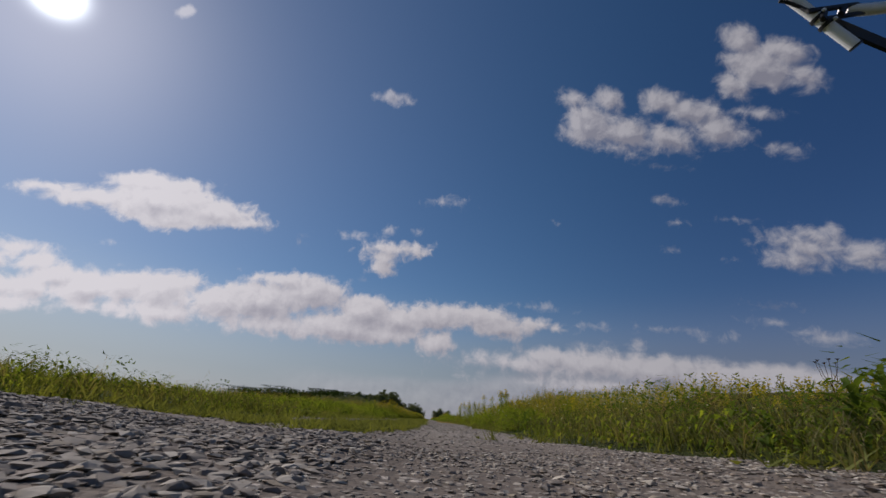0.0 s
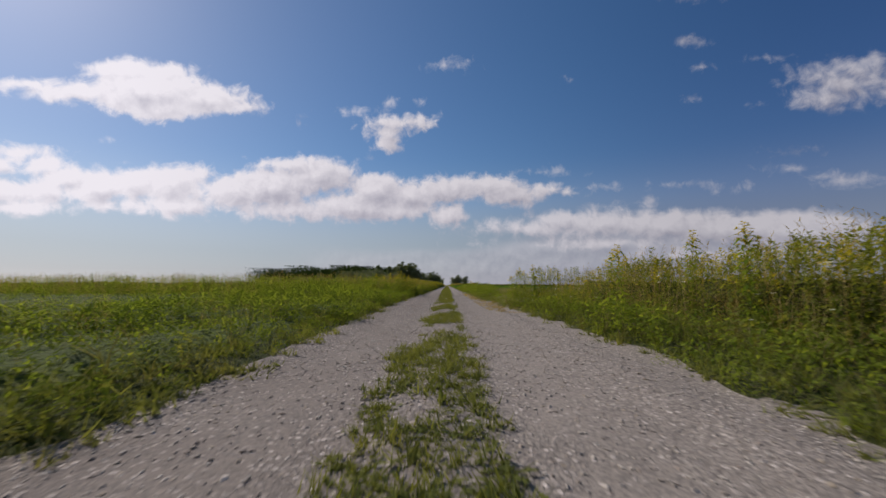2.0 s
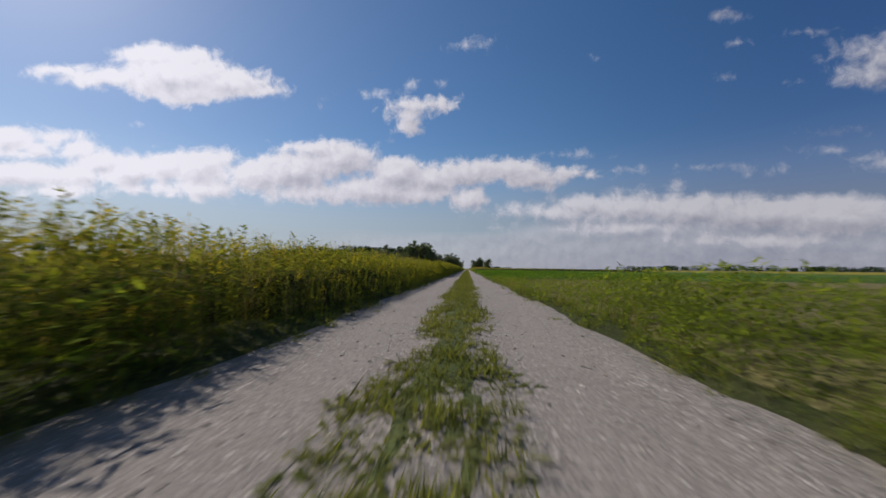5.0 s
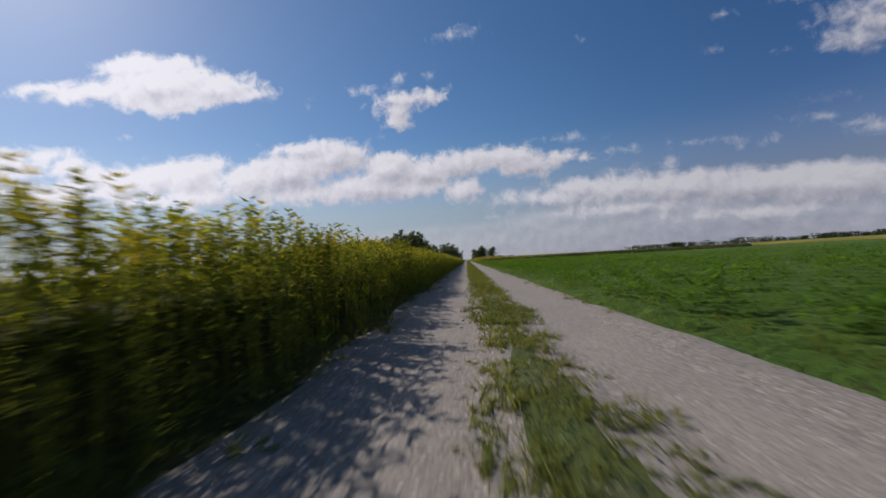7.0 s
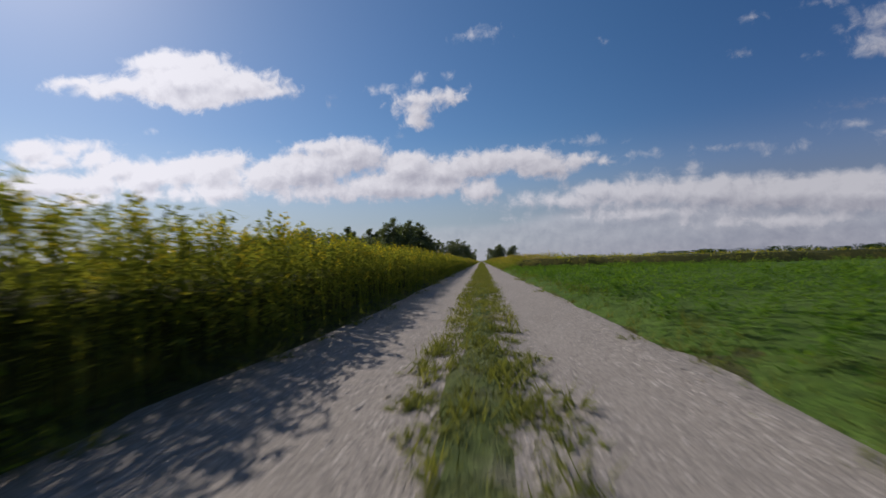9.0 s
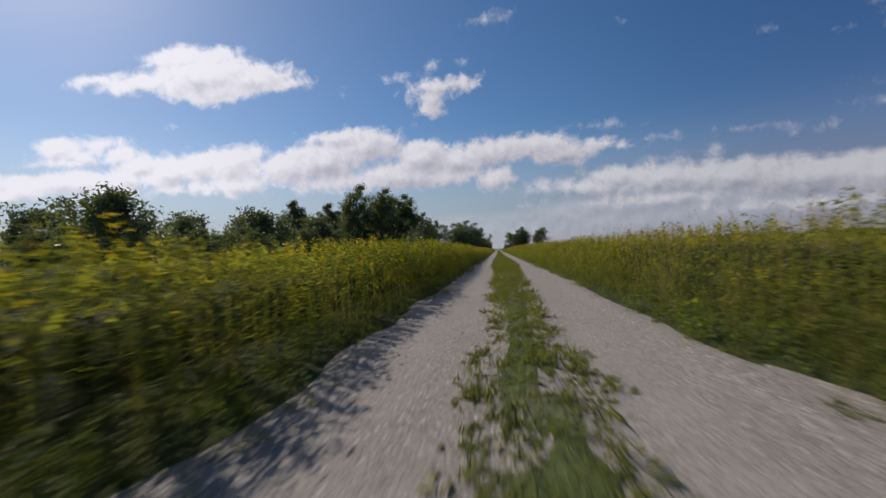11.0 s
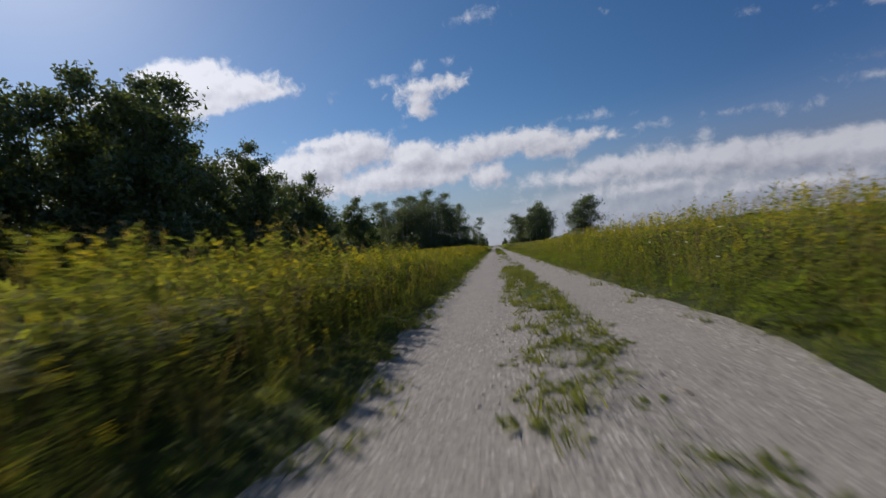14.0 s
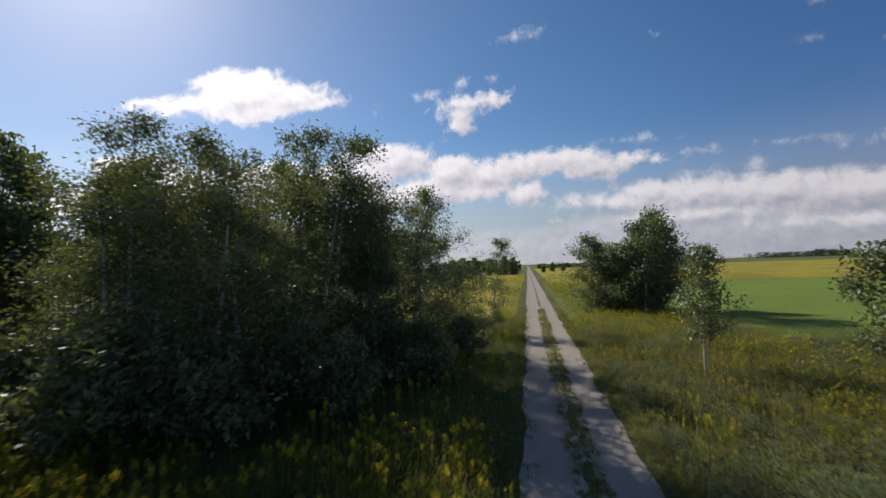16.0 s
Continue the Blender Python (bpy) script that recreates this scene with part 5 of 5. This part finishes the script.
def dry_umbel(x, y, height):
    ob = tagged(new("dry_stalk"), "dead brown branching stalk with dark seed heads", "weed")
    ob.matrix_basis = pose(x, y, float(ground_z(x, y)))
    v, t = tube([(0, 0, -0.03), (0.01, 0, height * 0.5), (0.0, 0.01, height * 0.75)], [0.006, 0.005, 0.003], 6)
    part("stem", tri_mesh("stem", v, t, [MAT_BROWN]), ob)
    for i in range(6):
        d = ring(i * 1.05)
        root = np.array([0, 0, height * (0.60 + 0.025 * i)])
        tip = root + d * 0.09 + np.array([0, 0, height * (0.34 - 0.02 * i)])
        v, t = tube([root, (root + tip) / 2 + d * 0.02, tip], [0.003, 0.0025, 0.002], 5)
        twig = part("twig", tri_mesh("twig", v, t, [MAT_BROWN]), ob)
        s = Sprig()
        for j in range(9):
            s.leaf(tip, ring(j * 0.7), 0.025, 0.007, 0.2, 0, rise=0.9)
        v, t, m = s.arrays()
        part("seed_head", tri_mesh("seed_head", v, t, [MAT_BROWN]), twig)


dry_umbel(4.45, 4.75, 0.92)


def herb(name, x, y, height, seed, leaves, plume, label, wide=1.0, group=""):
    """One tall herb: stem, leafy part and, where it flowers, a yellow plume."""
    r = np.random.default_rng(seed)
    s = Sprig()
    lean = ring(r.uniform(0, 6.28)) * 0.06
    at = lambda k: np.array([lean[0] * k * k, lean[1] * k * k, k]) * height
    for i in range(leaves):
        k = 0.15 + 0.75 * (i + r.uniform(0, 1)) / leaves
        s.leaf(at(k), ring(i * 2.4), r.uniform(0.10, 0.15) * wide, r.uniform(0.011, 0.018) * wide, r.uniform(0.1, 0.7), 0)
    for i in range(plume):
        k = 0.80 + 0.20 * (i + r.uniform(0, 1)) / max(1, plume)
        d = ring(i * 2.4)
        ln = r.uniform(0.07, 0.16) * (1.3 - (k - 0.8) * 4)
        for q in range(5):
            s.bit(at(k) + d * ln * q * 0.25, ring(i * 2.4 + q - 1), ln * 0.45, 0.018, 1, rise=r.uniform(0.0, 0.8))
    v, t, m = s.arrays()
    ob = tagged(new(name), label, "herb", group)
    ob.matrix_basis = pose(x, y, float(ground_z(x, y)) - 0.01)
    sv, st = tube([at(0), at(0.5), at(0.95)], [0.007, 0.005, 0.003], 6)
    part("stem", tri_mesh("stem", sv, st, [MAT_ROD], smooth=True), ob)
    for n, idx, mat in (("foliage", 0, MAT_WEED), ("flower_plume", 1, MAT_FLOWER)):
        f = t[m == idx]
        if len(f):
            used, inv = np.unique(f, return_inverse=True)
            part(n, tri_mesh(n, v[used], inv.reshape(-1, 3), [mat]), ob, kind="stuff")
    return ob


herb("bushy_herb", 2.80, 7.9, 0.58, 1, 60, 0, "dense dark green spiky herb among dry grass", 1.0, "spiky herbs")
herb("bushy_herb", 2.55, 9.6, 0.50, 2, 50, 0, "dense dark green spiky herb among dry grass", 0.9, "spiky herbs")
for i, (x, y, h) in enumerate([(-2.65, 38.7, 1.50), (-2.9, 38.3, 1.25), (-3.3, 38.9, 1.40), (-2.5, 39.6, 1.35), (-3.6, 38.4, 1.20), (-3.0, 39.8, 1.5), (-2.3, 40.4, 1.25), (-4.2, 39.2, 1.35)]):
    herb("tall_goldenrod", x, y, h, 20 + i, 64, 16, "tall goldenrod rising above the meadow's edge", 1.2, "tall goldenrods")
for i, (x, y, h) in enumerate([(2.45, 55.4, 1.05), (2.65, 57.2, 0.92), (2.80, 57.0, 0.90), (2.3, 49.5, 0.85), (2.6, 52.0, 0.75), (2.5, 61.0, 0.95)]):
    herb("single_goldenrod", x, y, h, 40 + i, 60, 22, "single yellow goldenrod standing above low verge herbs", 1.0, "single goldenrods")
for i, (x, y, h) in enumerate([(2.6, 13.5, 1.0), (3.2, 16.0, 1.25), (3.4, 18.2, 1.35), (3.0, 20.6, 1.3), (3.5, 22.4, 1.4), (3.8, 20.0, 1.5), (2.35, 27.4, 1.15), (2.7, 28.3, 1.25), (2.5, 29.0, 1.0), (3.0, 29.2, 1.2), (2.9, 27.0, 1.3)]):
    herb("verge_goldenrod", x, y, h, 60 + i, 80, 20, "flowering goldenrod at the front of the verge", 1.35, "verge goldenrods")

# ---- the rack over the track's edge at the start ----
MAT_STEEL = material("silver_paint", lambda g: surface(g, g.mix(g.noise(g.add("ShaderNodeNewGeometry").outputs["Position"], 40.0, 4.0), (0.74, 0.74, 0.75, 1), (0.86, 0.86, 0.86, 1)), 0.28, metal=0.0))
MAT_BLACK = material("black_plastic", lambda g: surface(g, g.mix(g.noise(g.add("ShaderNodeNewGeometry").outputs["Position"], 25.0, 4.0), (0.012, 0.012, 0.013, 1), (0.03, 0.03, 0.032, 1)), 0.5))


def solid_tube(path, radius, sides=20):
    v, t = tube(path, [radius] * len(path), sides)
    n = len(path)
    caps = []
    for first in (0, (n - 1) * sides):
        caps += [(first, first + i, first + i + 1) for i in range(1, sides - 1)]
    return v, np.concatenate([t, np.array(caps)])


def box_between(a, b, width, thick):
    bm = bmesh.new()
    bmesh.ops.create_cube(bm, size=1.0)
    a, b = Vector(a), Vector(b)
    m = Matrix.Translation((a + b) / 2) @ (b - a).to_track_quat("Y", "Z").to_matrix().to_4x4() @ Matrix.Diagonal((width, (b - a).length, thick, 1))
    bmesh.ops.transform(bm, matrix=m, verts=bm.verts[:])
    bmesh.ops.bevel(bm, geom=bm.edges[:], offset=min(width, thick) * 0.2, segments=2, affect="EDGES")
    me = bpy.data.meshes.new("bar")
    bm.to_mesh(me)
    bm.free()
    me.materials.append(MAT_BLACK)
    return me


rack = tagged(new("tube_rack"), "silver metal tube held by black clamps on a tall dark mast", "rack")
END, TOP = np.array([2.641, 1.6, 2.142]), np.array([2.387, 1.6, 2.462])
v, t = solid_tube([END, TOP, TOP + (TOP - END) * 0.4], 0.031)
tube_ob = part("tube", tri_mesh("tube", v, t, [MAT_STEEL], smooth=False), rack, "bright silver tube")
d = (END - TOP) / np.linalg.norm(END - TOP)
v, t = solid_tube([END - d * 0.004, END + d * 0.006], 0.033)
part("end_cap", tri_mesh("end_cap", v, t, [MAT_BLACK]), tube_ob, "black end cap")
for k in (0.46, 0.60):
    c = END + (TOP - END) * k
    v, t = solid_tube([c - d * 0.010, c + d * 0.010], 0.040)
    part("clamp", tri_mesh("clamp", v, t, [MAT_BLACK]), rack, "black clamp")
part("arm", box_between((2.40, 1.565, 2.335), (2.76, 1.60, 2.475), 0.020, 0.028), rack)
part("arm", box_between((2.47, 1.570, 2.285), (2.80, 1.62, 2.440), 0.020, 0.024), rack)
part("brace", box_between((2.46, 1.555, 2.27), (2.52, 1.58, 2.37), 0.022, 0.030), rack)
part("brace", box_between((2.60, 1.575, 2.35), (2.66, 1.59, 2.43), 0.022, 0.030), rack)
part("plate", box_between((2.62, 1.66, 2.40), (3.05, 1.70, 2.24), 0.02, 0.10), rack)
v, t = solid_tube([(2.30, 1.6, 2.452), (2.34, 1.595, 2.44), (2.40, 1.59, 2.40), (2.42, 1.58, 2.36)], 0.010, 8)
part("strap", tri_mesh("strap", v, t, [MAT_BLACK]), rack)
hook = [(2.664 + 0.018 * math.sin(k), 1.64, 2.322 + 0.022 * math.cos(k)) for k in np.linspace(0, 6.28, 14)]
v, t = solid_tube(hook, 0.004, 6)
part("ring", tri_mesh("ring", v, t, [MAT_BLACK]), rack)
for k in (0.44, 0.62):
    c = END + (TOP - END) * k + np.array([0.0, -0.042, 0.0])
    v, t = solid_tube([c, c + np.array([0.0, -0.012, 0.0])], 0.010, 6)
    part("bolt", tri_mesh("bolt", v, t, [MAT_STEEL]), rack, "silver bolt head")
arc = [(2.68 + 0.4 * k, 1.62, 2.445 + 0.10 * k * k + 0.01 * math.sin(k * 3)) for k in np.linspace(0, 1, 9)]
v, t = solid_tube(arc, 0.034)
part("curved_tube", tri_mesh("curved_tube", v, t, [MAT_STEEL], smooth=False), rack, "curved silver tube")
v, t = solid_tube([(3.05, 1.66, 0.085), (3.05, 1.66, 2.55)], 0.035)
part("post", tri_mesh("post", v, t, [MAT_BLACK]), rack)
# it stands off the track, seen from far below
rack.matrix_basis = Matrix.Translation((0.50, 0.55, 0.13)) @ Matrix.Scale(4.2, 4) @ Matrix.Translation((-0.50, 0.0, -0.13))

# ---- the stones nearest to the start, one by one ----
SHARDS = [tri_mesh("stone", v, t, [MAT_STONE]) for v, t, m in STONES]
r = np.random.default_rng(77)
for i in range(300):
    x, y = r.uniform(-1.6, 1.7), r.uniform(0.80, 2.4)
    big = r.uniform(0.010, 0.024) if x > -0.2 else r.uniform(0.014, 0.036)
    st = new("stone", SHARDS[i % len(SHARDS)])
    st.parent = road
    st.matrix_basis = pose(x, y, float(road_z(np.array(x), np.array(y))) + big * 0.15, r.uniform(-16, 16), r.uniform(-16, 16), r.uniform(0, 360)) @ Matrix.Diagonal((big * r.uniform(0.9, 1.5), big, big * r.uniform(0.7, 1.2), 1))
